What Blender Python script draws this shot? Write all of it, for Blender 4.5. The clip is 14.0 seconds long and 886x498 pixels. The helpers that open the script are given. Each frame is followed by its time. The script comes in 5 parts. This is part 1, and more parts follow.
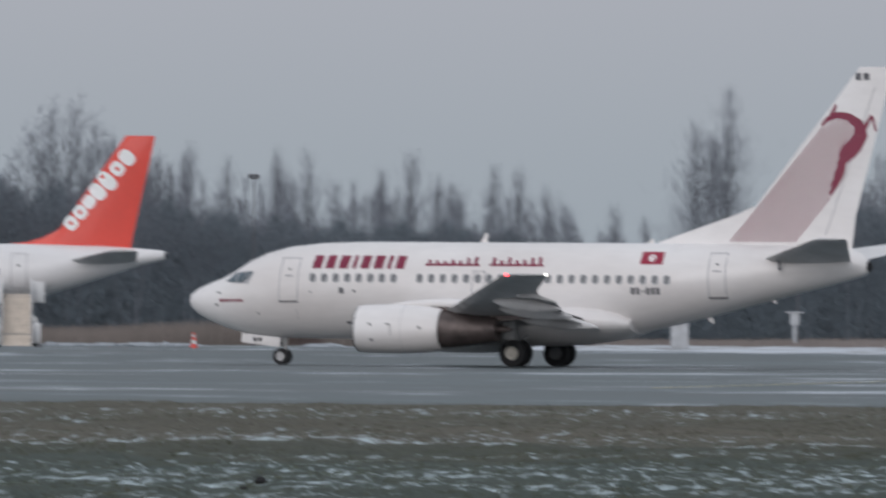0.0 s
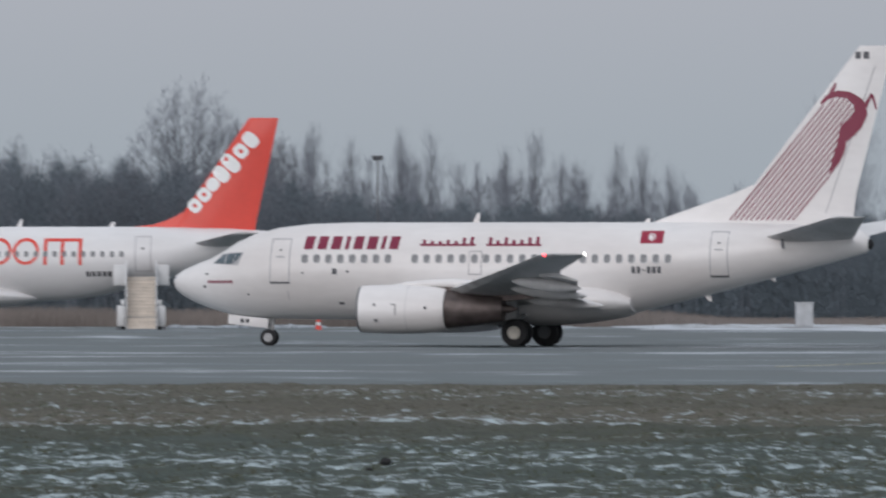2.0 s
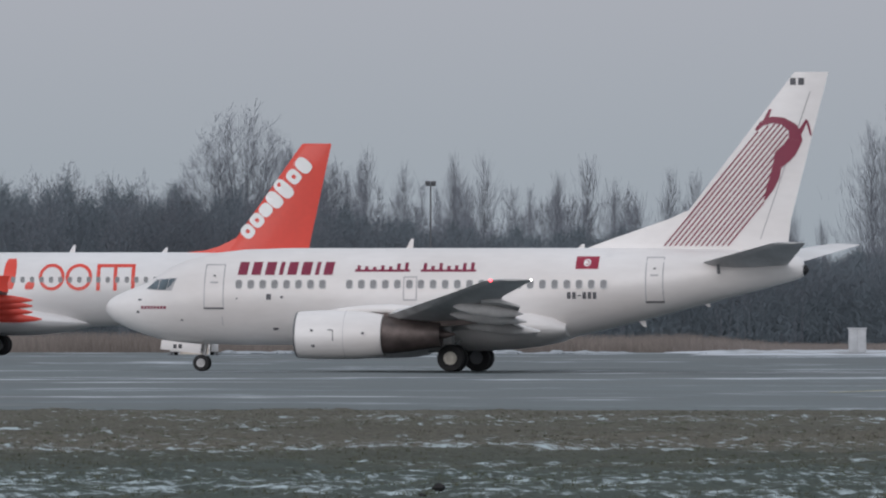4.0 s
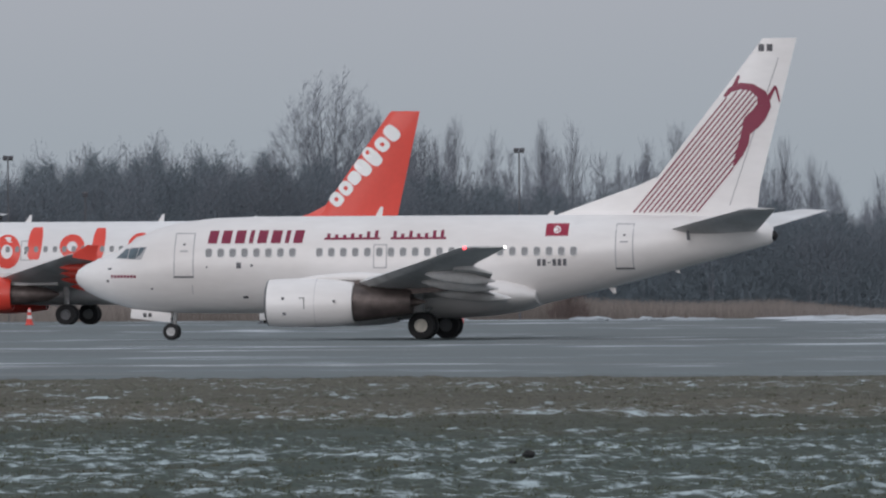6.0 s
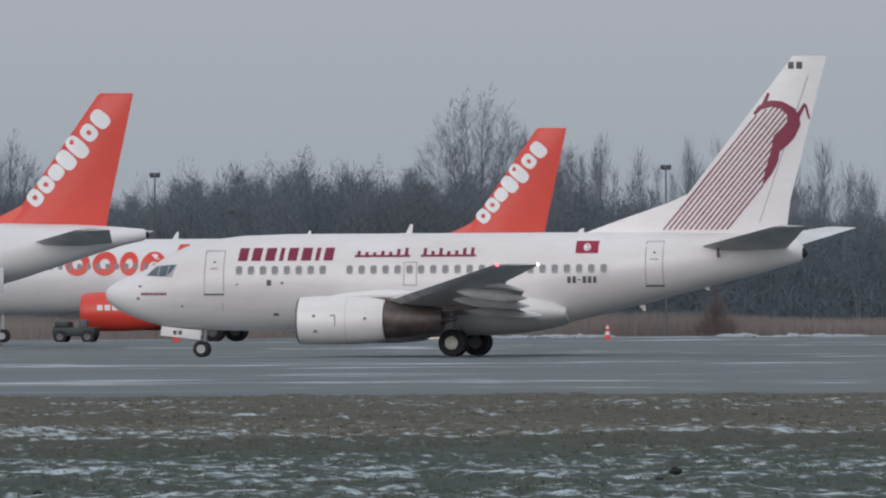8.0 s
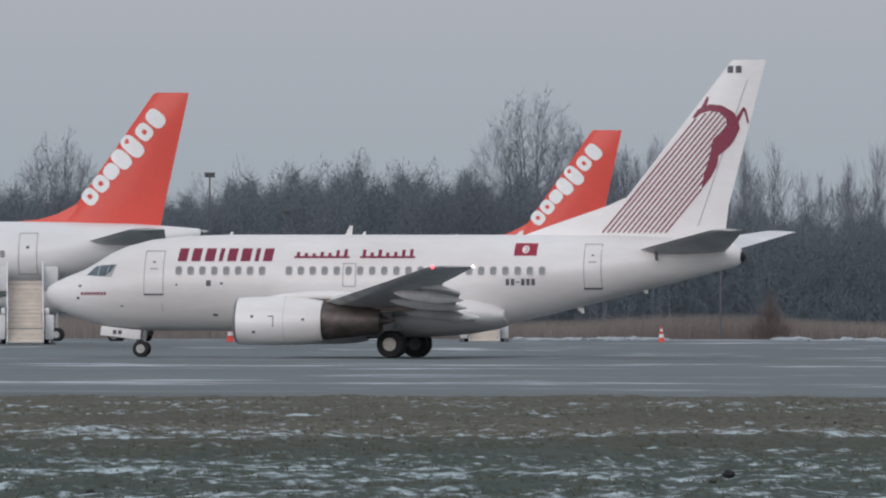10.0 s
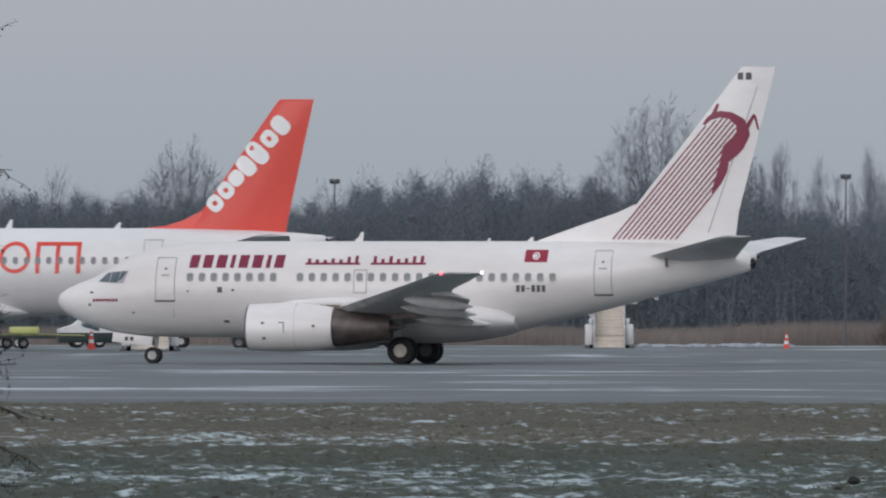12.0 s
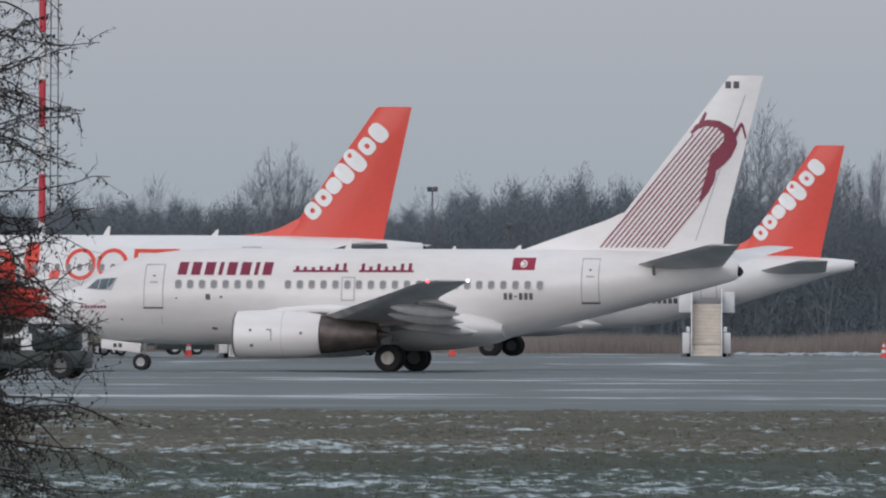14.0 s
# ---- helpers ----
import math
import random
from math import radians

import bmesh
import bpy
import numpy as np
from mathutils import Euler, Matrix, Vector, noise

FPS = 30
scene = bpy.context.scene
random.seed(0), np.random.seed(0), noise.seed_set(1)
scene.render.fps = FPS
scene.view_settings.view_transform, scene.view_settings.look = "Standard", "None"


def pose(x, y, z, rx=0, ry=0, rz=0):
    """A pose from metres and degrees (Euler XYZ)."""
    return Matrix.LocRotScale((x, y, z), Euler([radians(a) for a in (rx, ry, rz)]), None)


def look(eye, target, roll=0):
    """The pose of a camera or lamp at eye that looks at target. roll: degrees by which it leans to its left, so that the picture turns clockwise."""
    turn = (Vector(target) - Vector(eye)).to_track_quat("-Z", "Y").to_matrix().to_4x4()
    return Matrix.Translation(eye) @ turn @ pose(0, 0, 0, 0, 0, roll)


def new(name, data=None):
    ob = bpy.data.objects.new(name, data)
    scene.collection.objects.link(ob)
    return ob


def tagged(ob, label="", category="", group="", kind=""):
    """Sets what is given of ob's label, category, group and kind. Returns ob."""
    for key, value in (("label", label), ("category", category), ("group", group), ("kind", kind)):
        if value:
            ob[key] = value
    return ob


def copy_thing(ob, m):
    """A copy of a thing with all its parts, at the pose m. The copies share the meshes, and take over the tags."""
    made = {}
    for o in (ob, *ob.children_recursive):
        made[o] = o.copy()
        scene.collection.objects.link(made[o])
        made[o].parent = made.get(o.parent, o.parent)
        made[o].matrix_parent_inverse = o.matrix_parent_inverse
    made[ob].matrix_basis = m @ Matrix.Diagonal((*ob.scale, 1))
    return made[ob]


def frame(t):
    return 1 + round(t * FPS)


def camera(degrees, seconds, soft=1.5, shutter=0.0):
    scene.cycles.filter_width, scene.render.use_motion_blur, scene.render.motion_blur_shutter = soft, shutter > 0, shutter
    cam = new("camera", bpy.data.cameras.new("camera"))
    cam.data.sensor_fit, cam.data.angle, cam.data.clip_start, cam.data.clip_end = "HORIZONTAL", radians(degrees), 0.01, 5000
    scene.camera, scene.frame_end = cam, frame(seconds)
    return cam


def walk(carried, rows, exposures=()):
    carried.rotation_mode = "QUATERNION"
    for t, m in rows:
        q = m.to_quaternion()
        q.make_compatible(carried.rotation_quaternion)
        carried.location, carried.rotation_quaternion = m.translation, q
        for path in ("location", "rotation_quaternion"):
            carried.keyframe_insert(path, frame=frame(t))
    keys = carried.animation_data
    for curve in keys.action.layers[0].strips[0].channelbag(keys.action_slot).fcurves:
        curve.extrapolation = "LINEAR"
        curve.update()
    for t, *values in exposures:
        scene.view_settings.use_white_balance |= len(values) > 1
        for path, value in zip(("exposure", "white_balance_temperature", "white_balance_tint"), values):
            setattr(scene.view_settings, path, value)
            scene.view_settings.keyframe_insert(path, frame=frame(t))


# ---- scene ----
EYE_HEIGHT = 2.6
CAM = camera(4.2753, 14.0, soft=2.1, shutter=0.5)
# seconds, turn to the left, tilt up, lean to the left (degrees)
PAN = [(0.0, -1.525, 0.262, 0.40), (0.3, -1.222, 0.454, 0.10), (0.5, -1.276, 0.588, 0.019), (0.6, -1.392, 0.543, 0.09), (0.9, -1.492, 0.372, 0.28), (1.0, -1.523, 0.327, 0.328), (1.5, -1.752, 0.110, 0.332),
       (1.8, -1.490, 0.118, 0.10), (2.0, -0.926, 0.166, 0.02), (2.4, -0.836, 0.274, 0.166), (2.5, -0.851, 0.291, 0.153),
       (2.7, -0.867, 0.345, 0.153), (3.4, -0.775, 0.320, 0.08), (4.1, -0.655, 0.285, 0.0), (4.8, -0.523, 0.261, -0.058),
       (5.0, -0.456, 0.258, -0.039), (5.5, -0.323, 0.285, -0.099), (6.0, -0.241, 0.132, -0.291), (6.5, -0.148, 0.090, -0.331),
       (7.0, 0.000, 0.158, -0.175), (7.5, 0.280, 0.188, -0.420), (7.7, 0.388, 0.211, -0.40), (8.4, 0.510, 0.218, -0.22),
       (9.2, 0.615, 0.222, -0.05), (10.0, 0.730, 0.224, 0.068), (10.5, 0.842, 0.233, 0.172), (11.0, 0.986, 0.228, 0.073),
       (11.5, 1.152, 0.228, 0.050), (12.0, 1.333, 0.255, 0.052), (12.5, 1.569, 0.238, -0.163), (13.0, 1.725, 0.280, -0.055),
       (13.5, 1.758, 0.330, 0.082), (14.0, 1.804, 0.292, 0.211)]
walk(CAM, [(t, pose(0, 0, EYE_HEIGHT, 90 + tilt, 0, turn) @ pose(0, 0, 0, 0, 0, lean)) for t, turn, tilt, lean in PAN],
     exposures=[(0.0, 0.0), (0.6, -0.03), (1.0, -0.10), (1.4, -0.04), (2.0, 0.06), (2.7, 0.04), (4.8, -0.02), (7.5, 0.0), (10.0, 0.05), (12.0, 0.03), (13.0, 0.03), (13.5, 0.07), (14.0, 0.06)])
# seconds, x, y of the main gear, heading away from the line of sight's left (degrees)
TAXI = [(0.0, 17.05, 491.30, 20.4), (0.5, 15.71, 491.71, 18.69), (1.0, 14.38, 492.12, 16.98), (1.5, 13.00, 492.50, 15.17),
        (2.4, 10.66, 493.10, 13.39), (3.6, 7.72, 493.80, 12.1), (4.8, 4.76, 494.42, 11.18), (5.5, 3.01, 494.77, 10.81), (6.0, 1.77, 495.01, 10.60),
        (6.5, 0.56, 495.23, 10.25), (7.0, -0.67, 495.45, 9.91), (7.5, -1.88, 495.66, 9.66), (8.75, -4.92, 496.18, 9.64), (10.0, -7.93, 496.66, 9.62),
        (10.5, -9.10, 496.85, 9.58), (11.0, -10.32, 497.04, 9.45), (11.5, -11.52, 497.23, 9.38), (12.0, -12.72, 497.41, 9.36),
        (12.5, -13.88, 497.60, 9.40), (13.0, -15.07, 497.78, 9.36), (13.5, -16.19, 497.96, 9.22), (14.0, -17.34, 498.14, 9.05)]

# ---- light: a bright overcast winter sky, brightest overhead and behind the viewer
world = bpy.data.worlds.new("overcast_sky")
scene.world = world
world.use_nodes = True
wn = world.node_tree
wn.nodes.clear()
w_out = wn.nodes.new("ShaderNodeOutputWorld")
w_bg = wn.nodes.new("ShaderNodeBackground")
w_sky = wn.nodes.new("ShaderNodeTexSky")
w_sky.sky_type = "NISHITA"
w_sky.sun_disc = False
w_sky.sun_elevation, w_sky.sun_rotation = radians(34), radians(200)
w_sky.air_density, w_sky.dust_density = 1.0, 2.0
w_geo = wn.nodes.new("ShaderNodeTexCoord")
w_sep = wn.nodes.new("ShaderNodeSeparateXYZ")
w_ramp = wn.nodes.new("ShaderNodeValToRGB")
w_ramp.color_ramp.elements[0].position, w_ramp.color_ramp.elements[0].color = 0.0, (3.75, 4.28, 4.85, 1)
w_ramp.color_ramp.elements[1].position, w_ramp.color_ramp.elements[1].color = 1.0, (7.6, 8.2, 9.1, 1)
for at_z, tone in ((0.012, (3.98, 4.44, 5.02, 1)), (0.030, (4.62, 4.80, 5.42, 1)), (0.25, (6.5, 6.8, 7.5, 1))):
    el = w_ramp.color_ramp.elements.new(at_z)
    el.color = tone
w_mix = wn.nodes.new("ShaderNodeMixRGB")
w_mix.inputs[0].default_value = 0.93
wn.links.new(w_geo.outputs["Generated"], w_sep.inputs[0])
wn.links.new(w_sep.outputs["Z"], w_ramp.inputs[0])
wn.links.new(w_sky.outputs[0], w_mix.inputs[1])
wn.links.new(w_ramp.outputs[0], w_mix.inputs[2])
wn.links.new(w_mix.outputs[0], w_bg.inputs[0])
w_bg.inputs[1].default_value = 0.09
wn.links.new(w_bg.outputs[0], w_out.inputs[0])
sun = new("sun", bpy.data.lights.new("sun", "SUN"))
sun.data.energy, sun.data.angle, sun.data.color = 0.95, radians(40), (1.0, 0.958, 0.975)
sun.matrix_basis = look((0, 0, 100), (30, 80, 74))

# ---- materials
def material(name, base, rough=0.6, metal=0.0, vary=0.15, scale=1.0, grain=0.0, bump=0.0, stretch=(1, 1, 1), tint=None, amount=0.5,
             coat=0.0, spec=0.5, glow=None, glow_power=0.0, random_tone=0.0, island_tone=0.0):
    """Base colour varied at two scales, with an optional second tint in patches, and relief."""
    m = bpy.data.materials.new(name)
    m.use_nodes = True
    n, l = m.node_tree.nodes, m.node_tree.links
    b = n["Principled BSDF"]
    b.inputs["Roughness"].default_value = rough
    b.inputs["Metallic"].default_value = metal
    b.inputs["Coat Weight"].default_value = coat
    b.inputs["Specular IOR Level"].default_value = spec
    co = n.new("ShaderNodeTexCoord")
    mp = n.new("ShaderNodeMapping")
    mp.inputs["Scale"].default_value = stretch
    l.new(co.outputs["Object"], mp.inputs[0])
    big = n.new("ShaderNodeTexNoise")
    big.inputs["Scale"].default_value = scale
    big.inputs["Detail"].default_value = 5
    l.new(mp.outputs[0], big.inputs["Vector"])
    fine = n.new("ShaderNodeTexNoise")
    fine.inputs["Scale"].default_value = scale * 11
    fine.inputs["Detail"].default_value = 3
    l.new(mp.outputs[0], fine.inputs["Vector"])
    ramp = n.new("ShaderNodeValToRGB")
    ramp.color_ramp.elements[0].position, ramp.color_ramp.elements[1].position = 0.3, 0.7
    lo, hi = 1 - vary, 1 + vary
    second = tint or base
    mixed = [c * (1 - amount) + s * amount for c, s in zip(base, second)]
    ramp.color_ramp.elements[0].color = (*[min(1, c * lo) for c in mixed], 1)
    ramp.color_ramp.elements[1].color = (*[min(1, c * hi) for c in base], 1)
    l.new(big.outputs["Fac"], ramp.inputs[0])
    mul = n.new("ShaderNodeMixRGB")
    mul.blend_type = "MULTIPLY"
    mul.inputs[0].default_value = 1.0
    r2 = n.new("ShaderNodeMapRange")
    r2.inputs[1].default_value, r2.inputs[2].default_value = 0.3, 0.7
    r2.inputs[3].default_value, r2.inputs[4].default_value = 1 - grain, 1.0
    l.new(fine.outputs["Fac"], r2.inputs[0])
    l.new(ramp.outputs[0], mul.inputs[1])
    l.new(r2.outputs[0], mul.inputs[2])
    last = mul
    if random_tone or island_tone:
        if random_tone:
            src = n.new("ShaderNodeObjectInfo").outputs["Random"]
        else:
            src = n.new("ShaderNodeNewGeometry").outputs["Random Per Island"]
        r3 = n.new("ShaderNodeMapRange")
        tone = random_tone or island_tone
        r3.inputs[3].default_value, r3.inputs[4].default_value = 1 - tone, 1 + tone
        l.new(src, r3.inputs[0])
        last = n.new("ShaderNodeMixRGB")
        last.blend_type = "MULTIPLY"
        last.inputs[0].default_value = 1.0
        l.new(mul.outputs[0], last.inputs[1])
        l.new(r3.outputs[0], last.inputs[2])
    l.new(last.outputs[0], b.inputs["Base Color"])
    if bump:
        bp = n.new("ShaderNodeBump")
        bp.inputs["Strength"].default_value = bump
        bp.inputs["Distance"].default_value = 0.05
        l.new(fine.outputs["Fac"], bp.inputs["Height"])
        l.new(bp.outputs[0], b.inputs["Normal"])
    if glow:
        b.inputs["Emission Color"].default_value = (*glow, 1)
        b.inputs["Emission Strength"].default_value = glow_power
    return m


WHITE = material("white_aircraft_paint", (0.82, 0.80, 0.79), 0.38, vary=0.05, scale=0.35, grain=0.05, stretch=(0.35, 1, 1), coat=0.15, tint=(0.72, 0.665, 0.635), amount=0.6)
WHITE_FAR = material("white_airliner_paint", (0.80, 0.79, 0.79), 0.40, vary=0.05, scale=0.3, grain=0.04, stretch=(0.35, 1, 1), coat=0.1, tint=(0.70, 0.68, 0.67))
GREY_WING = material("grey_wing_paint", (0.56, 0.555, 0.56), 0.45, vary=0.15, scale=0.8, grain=0.15, stretch=(1, 0.3, 1), tint=(0.42, 0.41, 0.40))
FAIRING = material("fairing_grey_paint", (0.66, 0.65, 0.645), 0.45, vary=0.1, scale=0.9, grain=0.1, tint=(0.42, 0.40, 0.39))
BURGUNDY = material("burgundy_paint", (0.215, 0.013, 0.048), 0.4, vary=0.06, scale=1.0, grain=0.05)
ORANGE = material("orange_red_paint", (0.72, 0.062, 0.040), 0.42, vary=0.06, scale=0.4, grain=0.05, coat=0.1)
GLYPH_WHITE = material("white_lettering_paint", (0.84, 0.83, 0.82), 0.45, vary=0.04)
GREY_LINE = material("grey_door_seam", (0.42, 0.41, 0.42), 0.6, vary=0.15)
DARK_MARK = material("dark_grey_marking", (0.10, 0.10, 0.11), 0.6, vary=0.2)
CABIN_GLASS = material("cabin_window_glass", (0.17, 0.175, 0.185), 0.30, vary=0.2, scale=2.0, spec=0.5)
COCKPIT_GLASS = material("cockpit_glass", (0.07, 0.10, 0.12), 0.08, vary=0.3, scale=1.5, spec=0.8)
HOT_METAL = material("burnt_exhaust_metal", (0.13, 0.105, 0.098), 0.5, metal=0.5, vary=0.3, scale=2.2, grain=0.2, tint=(0.10, 0.08, 0.08))
# white of the far field boxes, greyed in the colour itself for distance haze
HAZED_WHITE = material("hazed_white_paint", (0.46, 0.47, 0.48), 0.6, vary=0.12, scale=2.0, grain=0.15)
GEAR_PAINT = material("gear_grey_paint", (0.50, 0.50, 0.50), 0.5, vary=0.2, scale=3.0, grain=0.2)
RUBBER = material("tyre_rubber", (0.028, 0.028, 0.030), 0.85, vary=0.2, scale=4.0, grain=0.2, bump=0.2)
HUB = material("hub_cream_paint", (0.62, 0.59, 0.52), 0.5, vary=0.15, scale=5.0, grain=0.15)
BLACK = material("black_interior", (0.012, 0.012, 0.014), 0.8, vary=0.2)
RED_LAMP = material("red_navigation_lamp", (0.7, 0.05, 0.05), 0.3, glow=(1.0, 0.06, 0.08), glow_power=6.0)
WHITE_LAMP = material("white_navigation_lamp", (0.9, 0.9, 0.9), 0.3, glow=(1.0, 0.95, 0.9), glow_power=7.0)
FLAG_RED = material("flag_red", (0.31, 0.014, 0.045), 0.5, vary=0.05)
# aerial haze is mixed into the pale blue-grey of both far twig colours
TWIG = material("hazed_twig_bark", (0.17, 0.184, 0.212), 0.9, vary=0.2, scale=0.12, grain=0.1, island_tone=0.10, tint=(0.135, 0.147, 0.168), spec=0.1)
HAZE_TWIG = material("pale_hazed_twig", (0.225, 0.244, 0.280), 0.9, vary=0.15, scale=0.12, grain=0.1, island_tone=0.08, tint=(0.19, 0.205, 0.235), spec=0.1)
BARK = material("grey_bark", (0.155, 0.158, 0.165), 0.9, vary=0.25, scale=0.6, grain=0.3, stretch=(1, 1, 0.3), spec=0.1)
NEAR_TWIG = material("dark_wet_twig", (0.040, 0.034, 0.032), 0.8, vary=0.25, scale=2.0, grain=0.2, island_tone=0.3, spec=0.2)
# undergrowth colour lifted towards teal to carry the haze before the wood
THICKET = material("hazed_thicket_twigs", (0.127, 0.152, 0.173), 0.9, vary=0.18, scale=0.1, grain=0.05, island_tone=0.06, tint=(0.100, 0.120, 0.140), spec=0.1)
REED = material("dry_reed", (0.245, 0.216, 0.200), 0.9, vary=0.2, scale=0.08, grain=0.1, island_tone=0.15, tint=(0.165, 0.142, 0.13), spec=0.1)
# reddish brown with haze put in as a greyer tone
SHRUB_TWIG = material("hazed_reddish_shrub_twig", (0.150, 0.118, 0.112), 0.9, vary=0.2, scale=1.0, grain=0.1, island_tone=0.15, spec=0.1)
TUFT = material("winter_grass_blade", (0.088, 0.104, 0.074), 0.9, vary=0.25, scale=0.12, grain=0.2, island_tone=0.35, tint=(0.150, 0.140, 0.105), amount=0.8, spec=0.1)
SNOW_LUMP = material("old_snow", (0.36, 0.39, 0.42), 0.7, vary=0.1, scale=1.5, grain=0.1, bump=0.2)
STEEL = material("weathered_steel", (0.16, 0.165, 0.175), 0.6, metal=0.3, vary=0.2, scale=1.5, grain=0.15)
VAN_WHITE = material("white_vehicle_paint", (0.72, 0.72, 0.72), 0.4, vary=0.08, scale=1.2, grain=0.08)
DARK_GREEN = material("dark_green_paint", (0.018, 0.032, 0.032), 0.5, vary=0.2, scale=1.0, grain=0.1)
YELLOW = material("yellow_paint", (0.52, 0.54, 0.20), 0.5, vary=0.1, scale=1.5, grain=0.1)
CONE_RED = material("traffic_cone_red", (0.75, 0.07, 0.05), 0.5, vary=0.08, scale=3.0)
MAST_RED = material("mast_red_paint", (0.55, 0.04, 0.06), 0.5, vary=0.1, scale=1.0)
# grey-beige treads, their cream warmed in colour by the glow of stair lights
STAIR_LIT_CREAM = material("lamp_warmed_tread_cream", (0.60, 0.535, 0.465), 0.5, vary=0.1, scale=2.0)


def snow_mix(name, under_a, under_b, snow_lo, snow_hi, freq, detail_freq, rough_a, rough_b, band=(1, 1, 1), wide_band=(1, 1, 1), snow=(0.66, 0.69, 0.73), verge=None, grit=0.45):
    """Ground with thin old snow lying in patches: two ground tones, a noise mask for the snow, relief."""
    m = bpy.data.materials.new(name)
    m.use_nodes = True
    n, l = m.node_tree.nodes, m.node_tree.links
    b = n["Principled BSDF"]
    b.inputs["Specular IOR Level"].default_value = 0.35
    co = n.new("ShaderNodeTexCoord")
    mp = n.new("ShaderNodeMapping")
    mp.inputs["Scale"].default_value = band
    l.new(co.outputs["Object"], mp.inputs[0])

    mp_wide = n.new("ShaderNodeMapping")
    mp_wide.inputs["Scale"].default_value = wide_band
    l.new(co.outputs["Object"], mp_wide.inputs[0])

    def tex(scale, detail, where=mp):
        t = n.new("ShaderNodeTexNoise")
        t.inputs["Scale"].default_value = scale
        t.inputs["Detail"].default_value = detail
        t.inputs["Roughness"].default_value = 0.62
        l.new(where.outputs[0], t.inputs["Vector"])
        return t

    tone, mask, fine, wide = tex(freq * 0.35, 5, mp_wide), tex(freq, 7), tex(detail_freq, 4), tex(freq * 0.22, 3, mp_wide)
    ramp = n.new("ShaderNodeValToRGB")
    ramp.color_ramp.elements[0].position, ramp.color_ramp.elements[1].position = 0.40, 0.60
    ramp.color_ramp.elements[0].color, ramp.color_ramp.elements[1].color = (*under_a, 1), (*under_b, 1)
    l.new(tone.outputs["Fac"], ramp.inputs[0])
    add = n.new("ShaderNodeMath")
    add.operation = "MULTIPLY_ADD"
    add.inputs[1].default_value = 0.7
    l.new(wide.outputs["Fac"], add.inputs[0])
    l.new(mask.outputs["Fac"], add.inputs[2])
    rng = n.new("ShaderNodeMapRange")
    rng.interpolation_type = "SMOOTHSTEP"
    rng.inputs[1].default_value, rng.inputs[2].default_value = snow_lo, snow_hi
    l.new(add.outputs[0], rng.inputs[0])
    grainy = n.new("ShaderNodeMixRGB")
    grainy.blend_type = "MULTIPLY"
    grainy.inputs[0].default_value = grit
    under = ramp.outputs[0]
    if verge:
        # mown strips along the taxiway: straw, olive and green turf that hold more or less snow
        sep = n.new("ShaderNodeSeparateXYZ")
        l.new(co.outputs["Object"], sep.inputs[0])
        wobble = n.new("ShaderNodeMath")
        wobble.operation = "MULTIPLY_ADD"
        wobble.inputs[1].default_value = 46.0
        l.new(wide.outputs["Fac"], wobble.inputs[0])
        l.new(sep.outputs["Y"], wobble.inputs[2])
        along = n.new("ShaderNodeMapRange")
        along.inputs[1].default_value, along.inputs[2].default_value = 143, 343
        l.new(wobble.outputs[0], along.inputs[0])
        turf, hold = n.new("ShaderNodeValToRGB"), n.new("ShaderNodeValToRGB")
        for node, column in ((turf, 1), (hold, 2)):
            for k, strip in enumerate(verge):
                el = node.color_ramp.elements[k] if k < 2 else node.color_ramp.elements.new(1.0)
                el.position = (strip[0] - 120) / 200
                el.color = (*strip[1], 1) if column == 1 else (strip[2], strip[2], strip[2], 1)
            l.new(along.outputs[0], node.inputs[0])
        blend = n.new("ShaderNodeMixRGB")
        blend.inputs[0].default_value = 0.72
        l.new(under, blend.inputs[1])
        l.new(turf.outputs[0], blend.inputs[2])
        under = blend.outputs[0]
        more = n.new("ShaderNodeMath")
        more.operation = "ADD"
        l.new(add.outputs[0], more.inputs[0])
        l.new(hold.outputs[0], more.inputs[1])
        l.new(more.outputs[0], rng.inputs[0])
    l.new(under, grainy.inputs[1])
    l.new(fine.outputs["Fac"], grainy.inputs[2])
    mix = n.new("ShaderNodeMixRGB")
    mix.inputs[2].default_value = (*snow, 1)
    l.new(rng.outputs[0], mix.inputs[0])
    l.new(grainy.outputs[0], mix.inputs[1])
    l.new(mix.outputs[0], b.inputs["Base Color"])
    rr = n.new("ShaderNodeMapRange")
    rr.inputs[1].default_value, rr.inputs[2].default_value = 0.35, 0.65
    rr.inputs[3].default_value, rr.inputs[4].default_value = rough_a, rough_b
    l.new(tone.outputs["Fac"], rr.inputs[0])
    l.new(rr.outputs[0], b.inputs["Roughness"])
    bp = n.new("ShaderNodeBump")
    bp.inputs["Strength"].default_value = 0.25
    bp.inputs["Distance"].default_value = 0.03
    l.new(fine.outputs["Fac"], bp.inputs["Height"])
    l.new(bp.outputs[0], b.inputs["Normal"])
    return m


# distance from the viewer, tone and share of snow of the mown strips
STRIPS = ((124, (0.066, 0.092, 0.066), 0.03), (150, (0.068, 0.100, 0.080), 0.13), (190, (0.072, 0.104, 0.088), 0.14), (204, (0.080, 0.092, 0.062), 0.04),
          (218, (0.098, 0.100, 0.070), 0.04), (227, (0.200, 0.170, 0.126), 0.17), (238, (0.210, 0.176, 0.130), 0.08), (256, (0.155, 0.136, 0.098), 0.05), (278, (0.182, 0.160, 0.116), 0.10), (306, (0.195, 0.168, 0.128), 0.07))
